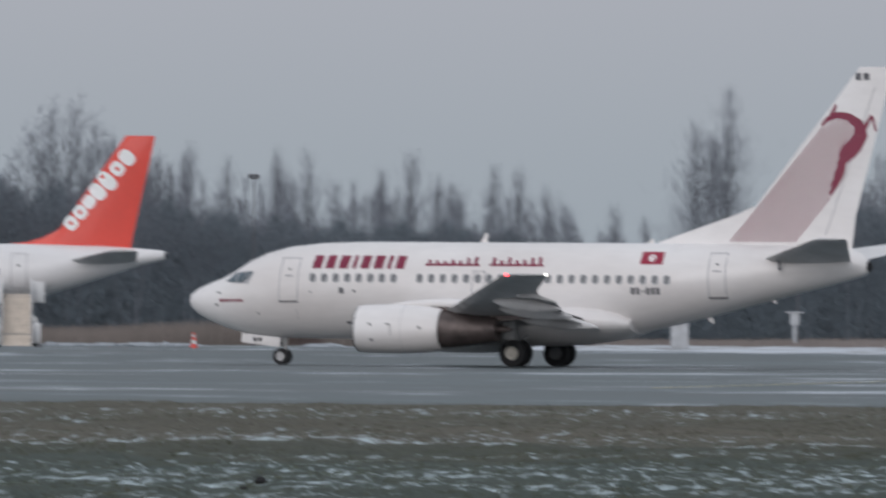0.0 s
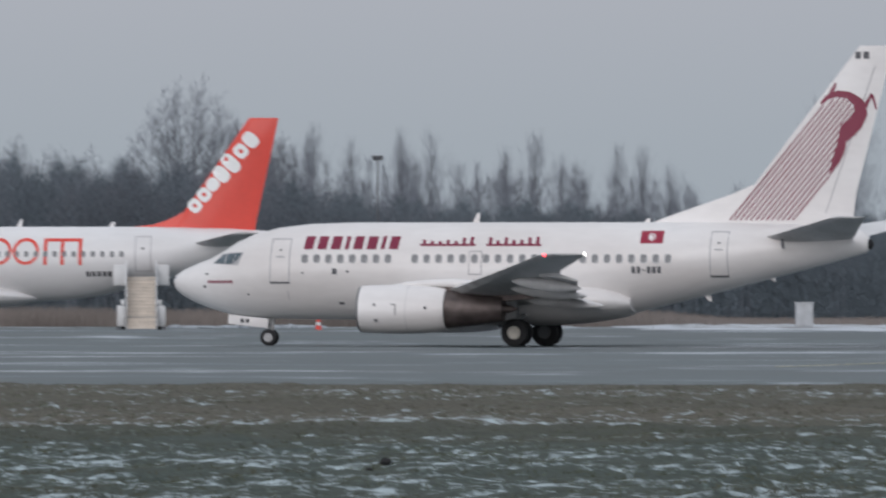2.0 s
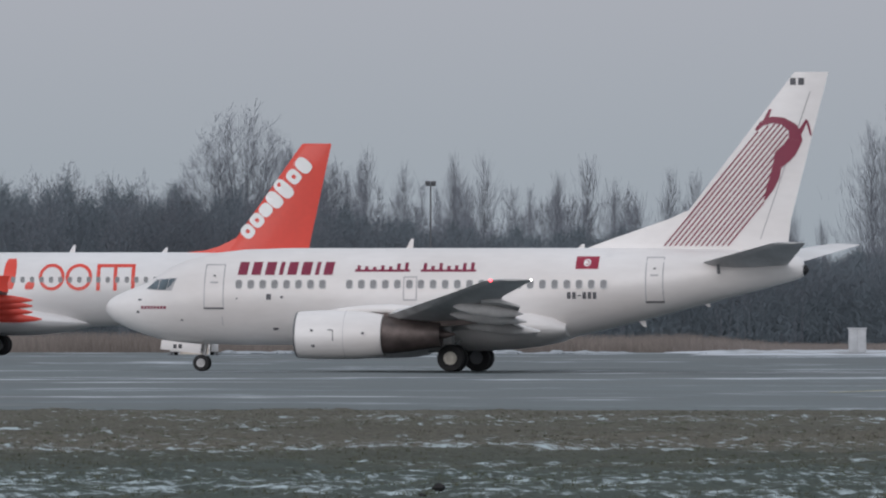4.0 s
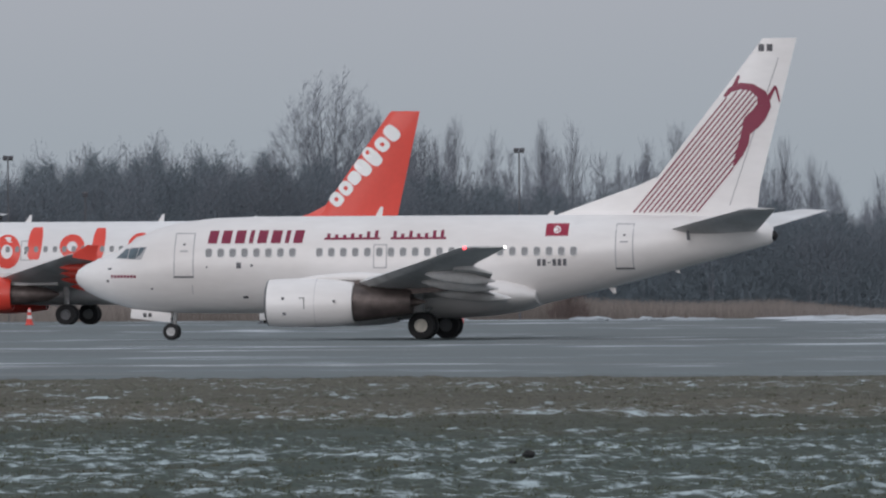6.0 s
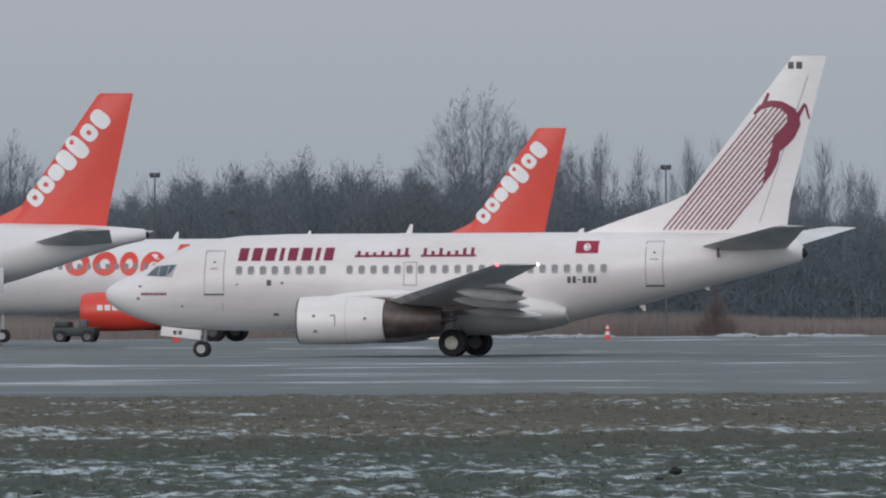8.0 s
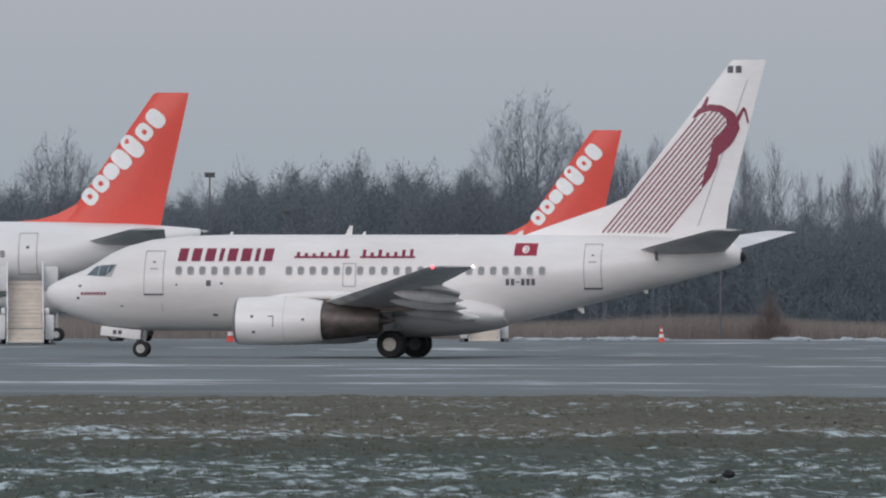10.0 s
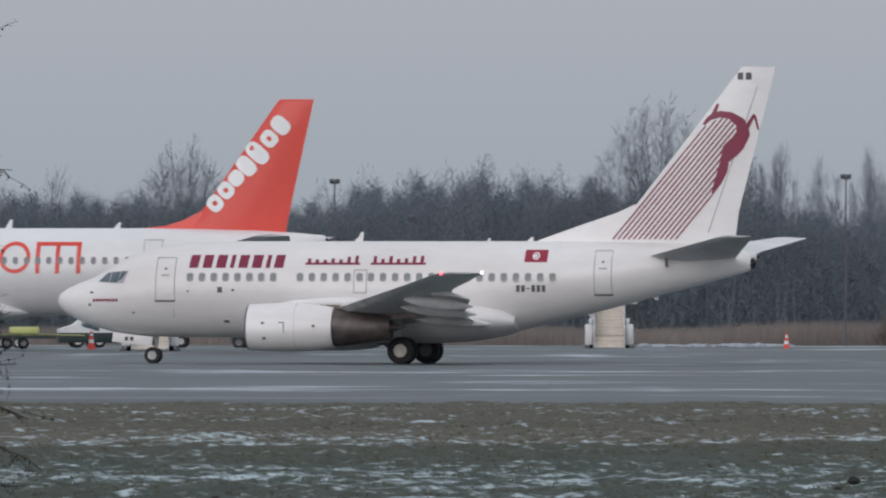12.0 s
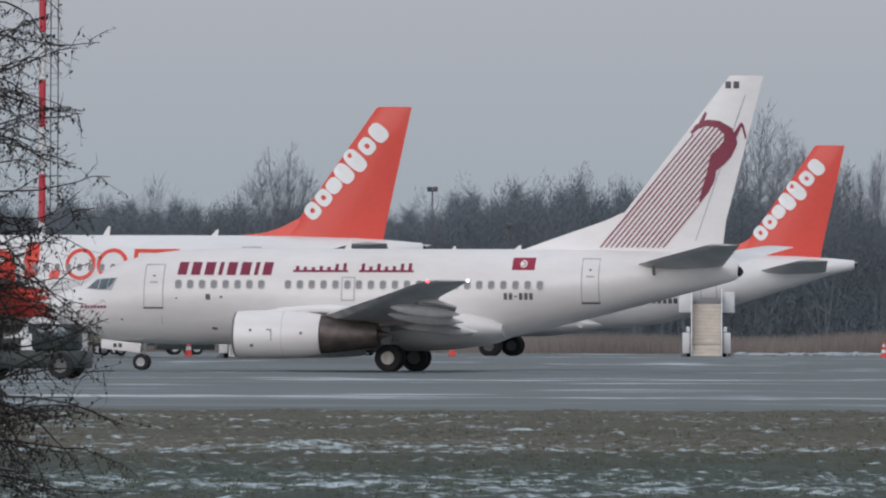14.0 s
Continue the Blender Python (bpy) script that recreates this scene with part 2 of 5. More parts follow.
GRASS = snow_mix("frosty_winter_grass", (0.056, 0.088, 0.062), (0.130, 0.138, 0.100), 0.98, 1.19, 1.5, 6.0, 0.9, 0.95, band=(1.7, 0.55, 1), wide_band=(0.05, 0.36, 1),
                 snow=(0.44, 0.52, 0.54), verge=STRIPS, grit=0.95)
ASPHALT = snow_mix("icy_asphalt", (0.066, 0.086, 0.090), (0.186, 0.218, 0.226), 0.89, 1.08, 0.10, 2.2, 0.45, 0.85, band=(1.0, 0.75, 1), wide_band=(0.7, 1.6, 1), snow=(0.50, 0.54, 0.58))
SNOW_FIELD = snow_mix("snowy_field", (0.20, 0.17, 0.14), (0.36, 0.36, 0.36), 0.70, 0.90, 0.12, 1.5, 0.85, 0.95, band=(1.2, 0.5, 1), wide_band=(0.5, 0.5, 1), snow=(0.54, 0.57, 0.61))


# ---- mesh helpers
def part(name, bm, mat, parent=None, label="", smooth=True, m=None):
    me = bpy.data.meshes.new(name)
    bmesh.ops.recalc_face_normals(bm, faces=bm.faces)
    bm.to_mesh(me)
    bm.free()
    me.materials.append(mat)
    if smooth:
        me.shade_smooth()
        me.set_sharp_from_angle(angle=radians(38))
    ob = new(name, me)
    if parent is not None:
        ob.parent = parent
    if m is not None:
        ob.matrix_basis = m
    if label:
        tagged(ob, label)
    return ob


def thing(name, m, label, category, group="", kind=""):
    ob = new(name)
    ob.empty_display_size = 0.5
    ob.matrix_basis = m
    return tagged(ob, label, category, group, kind)


def ring_loft(bm, rings, cap=True):
    """Skin closed rings of equal length."""
    vs = [[bm.verts.new(p) for p in r] for r in rings]
    n = len(rings[0])
    for a, b in zip(vs, vs[1:]):
        for i in range(n):
            bm.faces.new((a[i], a[(i + 1) % n], b[(i + 1) % n], b[i]))
    if cap:
        bm.faces.new(vs[0][::-1])
        bm.faces.new(vs[-1])
    return vs


def tube(bm, p, q, r0, r1=None, n=10, cap=True):
    p, q = Vector(p), Vector(q)
    r1 = r0 if r1 is None else r1
    w = (q - p).normalized()
    u = w.orthogonal().normalized()
    v = w.cross(u)
    ring_loft(bm, [[c + (u * math.cos(a) + v * math.sin(a)) * r for a in [2 * math.pi * i / n for i in range(n)]]
                   for c, r in ((p, r0), (q, r1))], cap)


def box(bm, c, s, bevel=0.0, m=None):
    r = bmesh.ops.create_cube(bm, size=1.0)
    for v in r["verts"]:
        v.co = Vector((c[0] + v.co.x * s[0], c[1] + v.co.y * s[1], c[2] + v.co.z * s[2]))
    if bevel:
        es = list({e for v in r["verts"] for e in v.link_edges})
        out = bmesh.ops.bevel(bm, geom=es, offset=bevel, segments=2, profile=0.5, affect="EDGES")
        vs = {v for f in out["faces"] for v in f.verts} | {v for v in r["verts"] if v.is_valid}
    else:
        vs = r["verts"]
    if m is not None:
        bmesh.ops.transform(bm, matrix=m, verts=list(vs))


def turned(bm, profile, n=24, axis="y", c=(0, 0, 0), cap=True):
    """A solid of revolution from (along, radius) pairs."""
    rings = []
    for h, r in profile:
        ring = []
        for i in range(n):
            a = 2 * math.pi * i / n
            x, y = r * math.cos(a), r * math.sin(a)
            ring.append((c[0] + (h if axis == "x" else x), c[1] + (h if axis == "y" else (y if axis == "z" else x if axis == "x" else y)),
                         c[2] + (h if axis == "z" else y)))
        rings.append(ring)
    ring_loft(bm, rings, cap)


def plate(bm, w, h, t, r, n=4):
    """A thin upright slab in x and z with rounded corners."""
    ring = []
    for cx, cz, a0 in ((w / 2 - r, h / 2 - r, 0), (-w / 2 + r, h / 2 - r, 90), (-w / 2 + r, -h / 2 + r, 180), (w / 2 - r, -h / 2 + r, 270)):
        for k in range(n):
            a = radians(a0 + 90 * k / (n - 1))
            ring.append((cx + r * math.cos(a), cz + r * math.sin(a)))
    ring_loft(bm, [[(x, y, z) for x, z in ring] for y in (-t / 2, t / 2)])


class Body:
    """A fuselage from stations (x, bottom, top, half width)."""

    def __init__(self, stations):
        self.s = sorted(stations, reverse=True)
        xs = [q[0] for q in self.s][::-1]
        self.cols = [np.array([q[k] for q in self.s][::-1]) for k in range(4)]
        self.xs = np.array(xs)

    def at(self, x):
        lo, hi, w = (float(np.interp(x, self.xs, self.cols[k])) for k in (1, 2, 3))
        return lo, hi, w

    def side(self, x, z):
        lo, hi, w = self.at(x)
        u = max(-0.999, min(0.999, (z - (lo + hi) / 2) / ((hi - lo) / 2)))
        return w * math.sqrt(1 - u * u)

    def mesh(self, n=48, step=0.35):
        bm = bmesh.new()
        xs = sorted({*np.arange(self.xs[0], self.xs[-1], step).tolist(), *self.xs.tolist()}, reverse=True)
        rings = []
        for x in xs:
            lo, hi, w = self.at(x)
            rings.append([(x, w * math.cos(a), (lo + hi) / 2 + (hi - lo) / 2 * math.sin(a)) for a in [2 * math.pi * i / n for i in range(n)]])
        ring_loft(bm, rings)
        return bm

    def patch(self, bm, x0, x1, z0, z1, lift=0.012, nx=3, nz=3, lean=0.0, round_off=0.0, thick=0.0, side=1):
        """A decal that hugs the flank between x0..x1 and z0..z1."""
        grid = []
        for j in range(nz + 1):
            v = j / nz
            z = z0 + (z1 - z0) * v
            row = []
            for i in range(nx + 1):
                u = i / nx
                x = x0 + (x1 - x0) * u
                if round_off:
                    k = abs(2 * v - 1) ** 3
                    x = (x0 + x1) / 2 + (x - (x0 + x1) / 2) * (1 - round_off * k)
                x += lean * (v - 0.5)
                row.append(bm.verts.new((x, side * (self.side(x, z) + lift), z)))
            grid.append(row)
        for j in range(nz):
            for i in range(nx):
                bm.faces.new((grid[j][i], grid[j][i + 1], grid[j + 1][i + 1], grid[j + 1][i]))

    def pane(self, bm, corners, lift=0.016, n=5, side=1):
        """A four-cornered pane (x, z) that hugs the flank."""
        grid = []
        for j in range(n + 1):
            v = j / n
            row = []
            for i in range(n + 1):
                u = i / n
                x, z = (sum(w * c[k] for w, c in zip(((1 - u) * (1 - v), u * (1 - v), u * v, (1 - u) * v), corners)) for k in (0, 1))
                row.append(bm.verts.new((x, side * (self.side(x, z) + lift), z)))
            grid.append(row)
        for j in range(n):
            for i in range(n):
                bm.faces.new((grid[j][i], grid[j][i + 1], grid[j + 1][i + 1], grid[j + 1][i]))

    def ring_patch(self, bm, xc, zc, rx, rz, inner=0.55, lift=0.012, n=20, a0=0, a1=360):
        vs = []
        for i in range(n + 1):
            a = radians(a0 + (a1 - a0) * i / n)
            pair = []
            for k in (1.0, inner):
                x, z = xc + rx * k * math.cos(a), zc + rz * k * math.sin(a)
                pair.append(bm.verts.new((x, self.side(x, z) + lift, z)))
            vs.append(pair)
        for p, q in zip(vs, vs[1:]):
            bm.faces.new((p[0], q[0], q[1], p[1]))

    def outline(self, bm, x0, x1, z0, z1, w=0.035, lift=0.014):
        for a, b, c, d in ((x0, x1, z0, z0 + w), (x0, x1, z1 - w, z1), (x0, x0 + w, z0 + w, z1 - w), (x1 - w, x1, z0 + w, z1 - w)):
            self.patch(bm, a, b, c, d, lift, 1, 6)


class Blade:
    """A wing or fin as a lens section: root and tip given by leading edge, trailing edge, thickness, at stations along a span direction."""

    def __init__(self, stations, upright=False):
        self.s, self.upright = stations, upright  # (span, lead x, trail x, thickness, lift)

    def place(self, span, x, off, lift):
        return (x, off, span) if self.upright else (x, span, lift + off)

    def mesh(self, side=1, n=9, sub=4):
        bm = bmesh.new()
        rings = []
        st = []
        for a, b in zip(self.s, self.s[1:]):
            for k in range(sub):
                f = k / sub
                st.append([p * (1 - f) + q * f for p, q in zip(a, b)])
        st.append(list(self.s[-1]))
        for span, le, te, th, lift in st:
            up, low = [], []
            for i in range(n + 1):
                u = i / n
                x = le + (te - le) * u
                y = th / 2 * self.profile(u)
                up.append(self.place(span * (1 if self.upright else side), x, y, lift))
                if 0 < i < n:
                    low.append(self.place(span * (1 if self.upright else side), x, -y, lift))
            rings.append(up + low[::-1])
        ring_loft(bm, rings)
        return bm

    @staticmethod
    def profile(u):
        return 2.6 * math.sqrt(max(u, 0.0)) * (1 - u) + 0.04

    def half(self, span, x):
        cols = list(zip(*self.s))
        le, te, th = (float(np.interp(span, cols[0], cols[k])) for k in (1, 2, 3))
        u = min(1, max(0, (x - le) / (te - le)))
        return th / 2 * self.profile(u)


def strip_on_fin(bm, fin, path, width, lift=0.02, cuts=8):
    """A band of varying width along a path of (x, z)."""
    pts = []
    for (p, wp), (q, wq) in zip(zip(path, width), list(zip(path, width))[1:]):
        for k in range(cuts):
            f = k / cuts
            pts.append((p[0] * (1 - f) + q[0] * f, p[1] * (1 - f) + q[1] * f, wp * (1 - f) + wq * f))
    pts.append((*path[-1], width[-1]))
    vs = []
    for i, (x, z, w) in enumerate(pts):
        a, b = pts[max(0, i - 1)], pts[min(len(pts) - 1, i + 1)]
        d = Vector((b[0] - a[0], b[1] - a[1])).normalized()
        pair = []
        for s in (-0.5, 0.5):
            xx, zz = x - d.y * w * s, z + d.x * w * s
            pair.append(bm.verts.new((xx, fin.half(zz, xx) + lift, zz)))
        vs.append(pair)
    for p, q in zip(vs, vs[1:]):
        bm.faces.new((p[0], q[0], q[1], p[1]))


def wheel(name, parent, r, w, m, hub_mat, hub_r=0.55):
    """A tyre with rounded shoulders on a dished rim; it turns about its y axis."""
    bm = bmesh.new()
    turned(bm, [(-w / 2, r * hub_r), (-w / 2, r * 0.86), (-w * 0.40, r * 0.96), (-w * 0.2, r), (w * 0.2, r), (w * 0.40, r * 0.96),
                (w / 2, r * 0.86), (w / 2, r * hub_r)], 32, "y", cap=False)
    ob = part(name, bm, RUBBER, parent, "black rubber tyre", m=m)
    bm = bmesh.new()
    turned(bm, [(-w * 0.52, 0.04), (-w * 0.52, r * hub_r * 0.96), (w * 0.52, r * hub_r * 0.96), (w * 0.50, r * hub_r * 0.86), (w * 0.44, r * hub_r * 0.74),
                (w * 0.44, r * 0.22), (w * 0.50, r * 0.18), (w * 0.50, 0.02)], 28, "y")
    rim = part("rim", bm, hub_mat, ob, "painted wheel hub")
    return ob


def bearing(deg, dist, z=0.0):
    """The place in that direction (degrees to the left of straight ahead) and at that distance."""
    return (-math.sin(radians(deg)) * dist, math.cos(radians(deg)) * dist, z)


# ---- ground: one sheet, rough frosty grass near, level under the apron, to the horizon
def apron_rise(y):
    """The drainage crown of the apron."""
    def step(a, b):
        k = min(1, max(0, (y - a) / (b - a)))
        return k * k * (3 - 2 * k)
    return 0.30 * step(507, 549) * (1 - step(585, 645))


def build_ground():
    rng = np.random.RandomState(4)
    xs = np.concatenate([[-4000, -900, -250, -90], np.arange(-34, 34.01, 0.26), [90, 250, 900, 4000]])
    ys = np.concatenate([[-3000, -300, -40, 20, 60, 90, 110], np.arange(120, 311.01, 0.62), [312.0], np.arange(318, 700, 9.0), [712, 760, 820, 900, 1000, 1400, 2500, 4800]])
    X, Y = np.meshgrid(xs, ys)
    Z = np.zeros_like(X)
    for lx, ly, amp in ((0.55, 1.5, 0.026), (1.1, 3.2, 0.026), (2.3, 7.0, 0.022), (6.0, 19.0, 0.035), (15.0, 40.0, 0.05)):
        for _ in range(5):
            p, q, a, d = rng.uniform(0, 6.28), rng.uniform(0.7, 1.4), rng.uniform(-0.5, 0.5), rng.uniform(0.7, 1.3)
            Z += amp / 5 ** 0.5 * np.sin(6.283 * (X * q / lx + a * Y / ly * 0.6) + p) * np.sin(6.283 * d * Y / ly + p * 1.7 + a * X / lx)
    fade = np.clip((Y - 100) / 25, 0, 1) * np.clip((311 - Y) / 3, 0, 1) * np.clip((40 - np.abs(X)) / 6, 0, 1)
    Z = Z * 1.35 * fade - 0.06
    Z[(Y > 312)] = [apron_rise(y) - 0.06 for y in Y[(Y > 312)]]
    Z[Y > 700] = -0.02
    nx, ny = len(xs), len(ys)
    verts = np.stack([X, Y, Z], -1).reshape(-1, 3).tolist()
    faces = [(j * nx + i, j * nx + i + 1, (j + 1) * nx + i + 1, (j + 1) * nx + i) for j in range(ny - 1) for i in range(nx - 1)]
    me = bpy.data.meshes.new("ground")
    me.from_pydata(verts, [], faces)
    me.shade_smooth()
    me.materials.append(GRASS)
    tagged(new("ground", me), "frosty winter grass with patches of thin old snow", "ground", kind="structure")
    return X, Y, Z


GX, GY, GZ = build_ground()


def ground_height(x, y):
    if y > 312:
        return apron_rise(y)
    j = np.clip(np.searchsorted(GY[:, 0], y), 1, GY.shape[0] - 1)
    i = np.clip(np.searchsorted(GX[0], x), 1, GX.shape[1] - 1)
    return float(GZ[j, i])


def build_apron():
    """Taxiway and apron: slabs of asphalt laid 6 cm proud of the soil, with a chamfered edge."""
    bm = bmesh.new()
    ys = [311.6, 312.0] + list(np.arange(318, 700, 6.0)) + [704.0, 704.5]
    xs = [-1500, -300, -120, -60, -30, 0, 30, 60, 120, 300, 1500]
    rows = []
    for k, y in enumerate(ys):
        z = -0.07 if k in (0, len(ys) - 1) else apron_rise(y)
        rows.append([bm.verts.new((x, y, z)) for x in xs])
    for a, b in zip(rows, rows[1:]):
        for i in range(len(xs) - 1):
            bm.faces.new((a[i], a[i + 1], b[i + 1], b[i]))
    ob = part("taxiway", bm, ASPHALT)
    tagged(ob, "icy grey asphalt taxiway and apron with snow streaks", "taxiway", kind="structure")
    bm = bmesh.new()
    box(bm, (0, 0, 0), (0.3, 62, 0.012), m=pose(24, 400, 0.008, 0, 0, -14))
    tagged(part("taxi_line", bm, material("worn_yellow_line", (0.42, 0.40, 0.27), 0.8, vary=0.3, scale=0.6)), "worn pale painted taxi guide line on asphalt", "line", kind="structure")


build_apron()


def build_snow_field():
    """Thin snow lying over the open field beyond the taxiway."""
    bm = bmesh.new()
    rng = np.random.RandomState(31)
    cols = np.linspace(-1.85, -7.5, 60)
    rows = []
    for f in np.linspace(0, 1, 14):
        row = []
        for k, deg in enumerate(cols):
            near, far = 560 + 60 * math.exp(-k / 9.0) + 6 * math.sin(k * 0.9), 770 - 45 * math.exp(-k / 7.0)
            p = bearing(deg + 0.12 * math.sin(f * 9 + k) * (k == 0), near + (far - near) * f)
            edge = f in (0.0, 1.0) or k in (0, len(cols) - 1)
            z = apron_rise(p[1]) + (0.006 if edge else 0.05 + rng.uniform(0, 0.10))
            row.append(bm.verts.new((p[0], p[1], z)))
        rows.append(row)
    for a, b in zip(rows, rows[1:]):
        for i in range(len(cols) - 1):
            bm.faces.new((a[i], a[i + 1], b[i + 1], b[i]))
    tagged(part("snow_field", bm, SNOW_FIELD), "thin old snow over a brown open field", "snow", kind="structure")


build_snow_field()


def build_snow_bank():
    """Lumps of ploughed snow along the apron's far edge."""
    rng = np.random.RandomState(41)
    bm = bmesh.new()
    for k in range(70):
        deg = rng.uniform(-2.1, 0.75)
        if math.sin(deg * 5.1 + 1) + rng.normal(0, 0.5) < -0.1:
            continue
        p = bearing(deg, rng.uniform(688, 702))
        size = (rng.uniform(0.35, 1.5), rng.uniform(0.4, 1.2), rng.uniform(0.05, 0.20))
        made = bmesh.ops.create_icosphere(bm, subdivisions=2, radius=1.0)
        for v in made["verts"]:
            v.co = Vector((p[0] + v.co.x * size[0], p[1] + v.co.y * size[1], v.co.z * size[2])) + Vector(rng.normal(0, 0.04, 3))
    tagged(part("snow_bank", bm, SNOW_LUMP), "low broken bank of old snow along the asphalt's edge", "snow", kind="stuff")


build_snow_bank()


# ---- the taxiing airliner, a short twin-engined jet, nose towards +x, main gear over the origin
JET = Body([(15.32, 2.52, 2.74, 0.12), (15.22, 2.32, 2.94, 0.36), (14.9, 2.06, 3.16, 0.70), (14.35, 1.78, 3.40, 1.04), (13.7, 1.53, 3.64, 1.31), (13.1, 1.36, 3.98, 1.49),
            (12.5, 1.25, 4.36, 1.63), (11.8, 1.18, 4.66, 1.75), (10.8, 1.13, 4.92, 1.84), (9.4, 1.10, 5.08, 1.88), (7.5, 1.10, 5.14, 1.88), (-2.6, 1.10, 5.14, 1.88),
            (-4.2, 1.34, 5.14, 1.87), (-6.2, 1.80, 5.14, 1.80), (-8.4, 2.34, 5.13, 1.62), (-10.6, 2.92, 5.10, 1.30), (-12.4, 3.38, 5.04, 0.92), (-13.5, 3.68, 4.98, 0.60),
            (-14.1, 3.86, 4.72, 0.36), (-14.25, 3.98, 4.55, 0.22)])
JET_FIN = Blade([(4.95, -7.4, -13.55, 0.42, 0), (6.35, -9.15, -13.72, 0.38, 0), (12.42, -13.85, -15.28, 0.16, 0)], upright=True)
JET_WING = Blade([(1.2, 5.6, -2.7, 0.95, 1.88), (1.95, 4.6, -2.7, 0.78, 1.98), (5.6, 1.85, -2.35, 0.46, 2.44), (11.5, -1.25, -3.75, 0.26, 3.10), (16.9, -4.12, -5.98, 0.14, 3.74), (17.15, -4.7, -6.05, 0.06, 3.77)])
JET_TAIL = Blade([(0.3, -9.6, -13.6, 0.36, 4.40), (7.0, -14.05, -15.45, 0.14, 5.28), (7.18, -14.5, -15.45, 0.06, 5.30)])


def glyph_blocks(body, parent, mat, x0, x1, z0, z1, widths, name, lean=0.0, gap=0.22):
    """A run of plain slanted bars standing for a word."""
    total = sum(widths) + gap * (len(widths) - 1)
    x = x0
    for w in widths:
        step = (x1 - x0) * w / total
        bm = bmesh.new()
        body.patch(bm, x, x + step, z0, z1, 0.014, 2, 4, lean=lean)
        part(name, bm, mat, parent)
        x += step + (x1 - x0) * gap / total


def script_blocks(body, parent, mat, x0, x1, z0, rises):
    """A joined line of writing as plain bars on one base bar."""
    bm = bmesh.new()
    body.patch(bm, x0, x1, z0, z0 + 0.09, 0.014, 8, 1)
    part("script_block", bm, mat, parent)
    for k, rise in enumerate(rises):
        x = x0 + (x1 - x0) * (k + 0.5) / len(rises)
        bm = bmesh.new()
        body.patch(bm, x + 0.07, x - 0.07, z0 + 0.09, z0 + rise, 0.014, 1, 3)
        part("script_block", bm, mat, parent)


def build_jet():
    jet = thing("airliner", pose(0, 0, 0), "white twin-engined airliner with burgundy tail stripes taxiing on wet asphalt", "airplane")
    fus = part("fuselage", JET.mesh(), WHITE, jet, "glossy white fuselage with a slightly dirty belly")
    fin = part("tail_fin", JET_FIN.mesh(), WHITE, jet, "white swept tail fin with burgundy stripes")
    # dorsal fillet ahead of the fin
    bm = bmesh.new()
    rings = []
    for x, top, half in ((-5.2, 5.16, 0.05), (-6.2, 5.52, 0.10), (-7.4, 5.93, 0.14), (-8.6, 6.34, 0.17), (-9.3, 6.66, 0.18), (-10.4, 6.74, 0.17)):
        rings.append([(x, half, 4.9), (x, half * 0.7, (top + 4.9) / 2), (x, 0.03, top), (x, -0.03, top), (x, -half * 0.7, (top + 4.9) / 2), (x, -half, 4.9)])
    ring_loft(bm, rings)
    part("dorsal_fillet", bm, WHITE, fin)
    # tail stripes: slanted pin stripes that end under the plain burgundy emblem
    lo = [(-8.42 - 0.222 * k, 5.22) for k in range(13)]
    tops = (9.95, 10.2, 10.38, 10.42, 10.35, 10.15, 9.85, 9.45, 9.0, 8.55, 8.1, 7.6, 7.05)
    for (x, z), top in zip(lo, tops):
        bm = bmesh.new()
        strip_on_fin(bm, JET_FIN, [(x, z), (x - (top - z) * 0.83, top)], [0.062, 0.062], 0.022, 10)
        part("stripe", bm, BURGUNDY, fin)
    bm = bmesh.new()
    strip_on_fin(bm, JET_FIN, [(-12.25, 10.0), (-12.5, 10.28), (-12.95, 10.44), (-13.4, 10.38), (-13.82, 10.08), (-13.92, 9.62), (-13.66, 9.2), (-13.36, 8.9), (-13.14, 8.5), (-13.06, 8.1), (-12.86, 7.62), (-12.62, 7.1)],
                 [0.12, 0.20, 0.27, 0.30, 0.42, 0.56, 0.66, 0.70, 0.36, 0.40, 0.32, 0.06], 0.026, 5)
    part("emblem", bm, BURGUNDY, fin, "plain burgundy curved emblem")
    bm = bmesh.new()
    strip_on_fin(bm, JET_FIN, [(-12.66, 10.4), (-12.86, 10.88)], [0.20, 0.10], 0.03, 3)
    part("emblem", bm, BURGUNDY, fin, "plain burgundy curved emblem")
    bm = bmesh.new()
    strip_on_fin(bm, JET_FIN, [(-14.05, 9.85), (-14.38, 10.43), (-14.45, 10.2), (-14.55, 9.78)], [0.20, 0.10, 0.09, 0.07], 0.03, 3)
    part("emblem", bm, BURGUNDY, fin, "plain burgundy curved emblem")
    bm = bmesh.new()
    strip_on_fin(bm, JET_FIN, [(-12.45, 5.5), (-14.52, 11.6)], [0.035, 0.035], 0.018, 14)
    part("rudder_seam", bm, GREY_LINE, fin)
    for x in (-13.8, -14.15):
        bm = bmesh.new()
        strip_on_fin(bm, JET_FIN, [(x, 11.88), (x, 12.17)], [0.24, 0.24], 0.02, 2)
        part("marking_bar", bm, DARK_MARK, fin)
    # tailplane
    for s in (1, -1):
        st = part("tailplane", JET_TAIL.mesh(s), GREY_WING if s > 0 else WHITE, jet, "grey swept tailplane")
        bm = bmesh.new()
        tube(bm, (-10.9, s * 1.6, 4.55), (-10.95, s * 1.6, 4.05), 0.05, 0.07)
        part("actuator", bm, DARK_MARK, st)
    bm = bmesh.new()
    turned(bm, [(-14.45, 0.06), (-14.35, 0.20), (-13.9, 0.30)], 20, "x", (0, 0, 4.22))
    part("exhaust_outlet", bm, BLACK, jet, "dark auxiliary power exhaust")
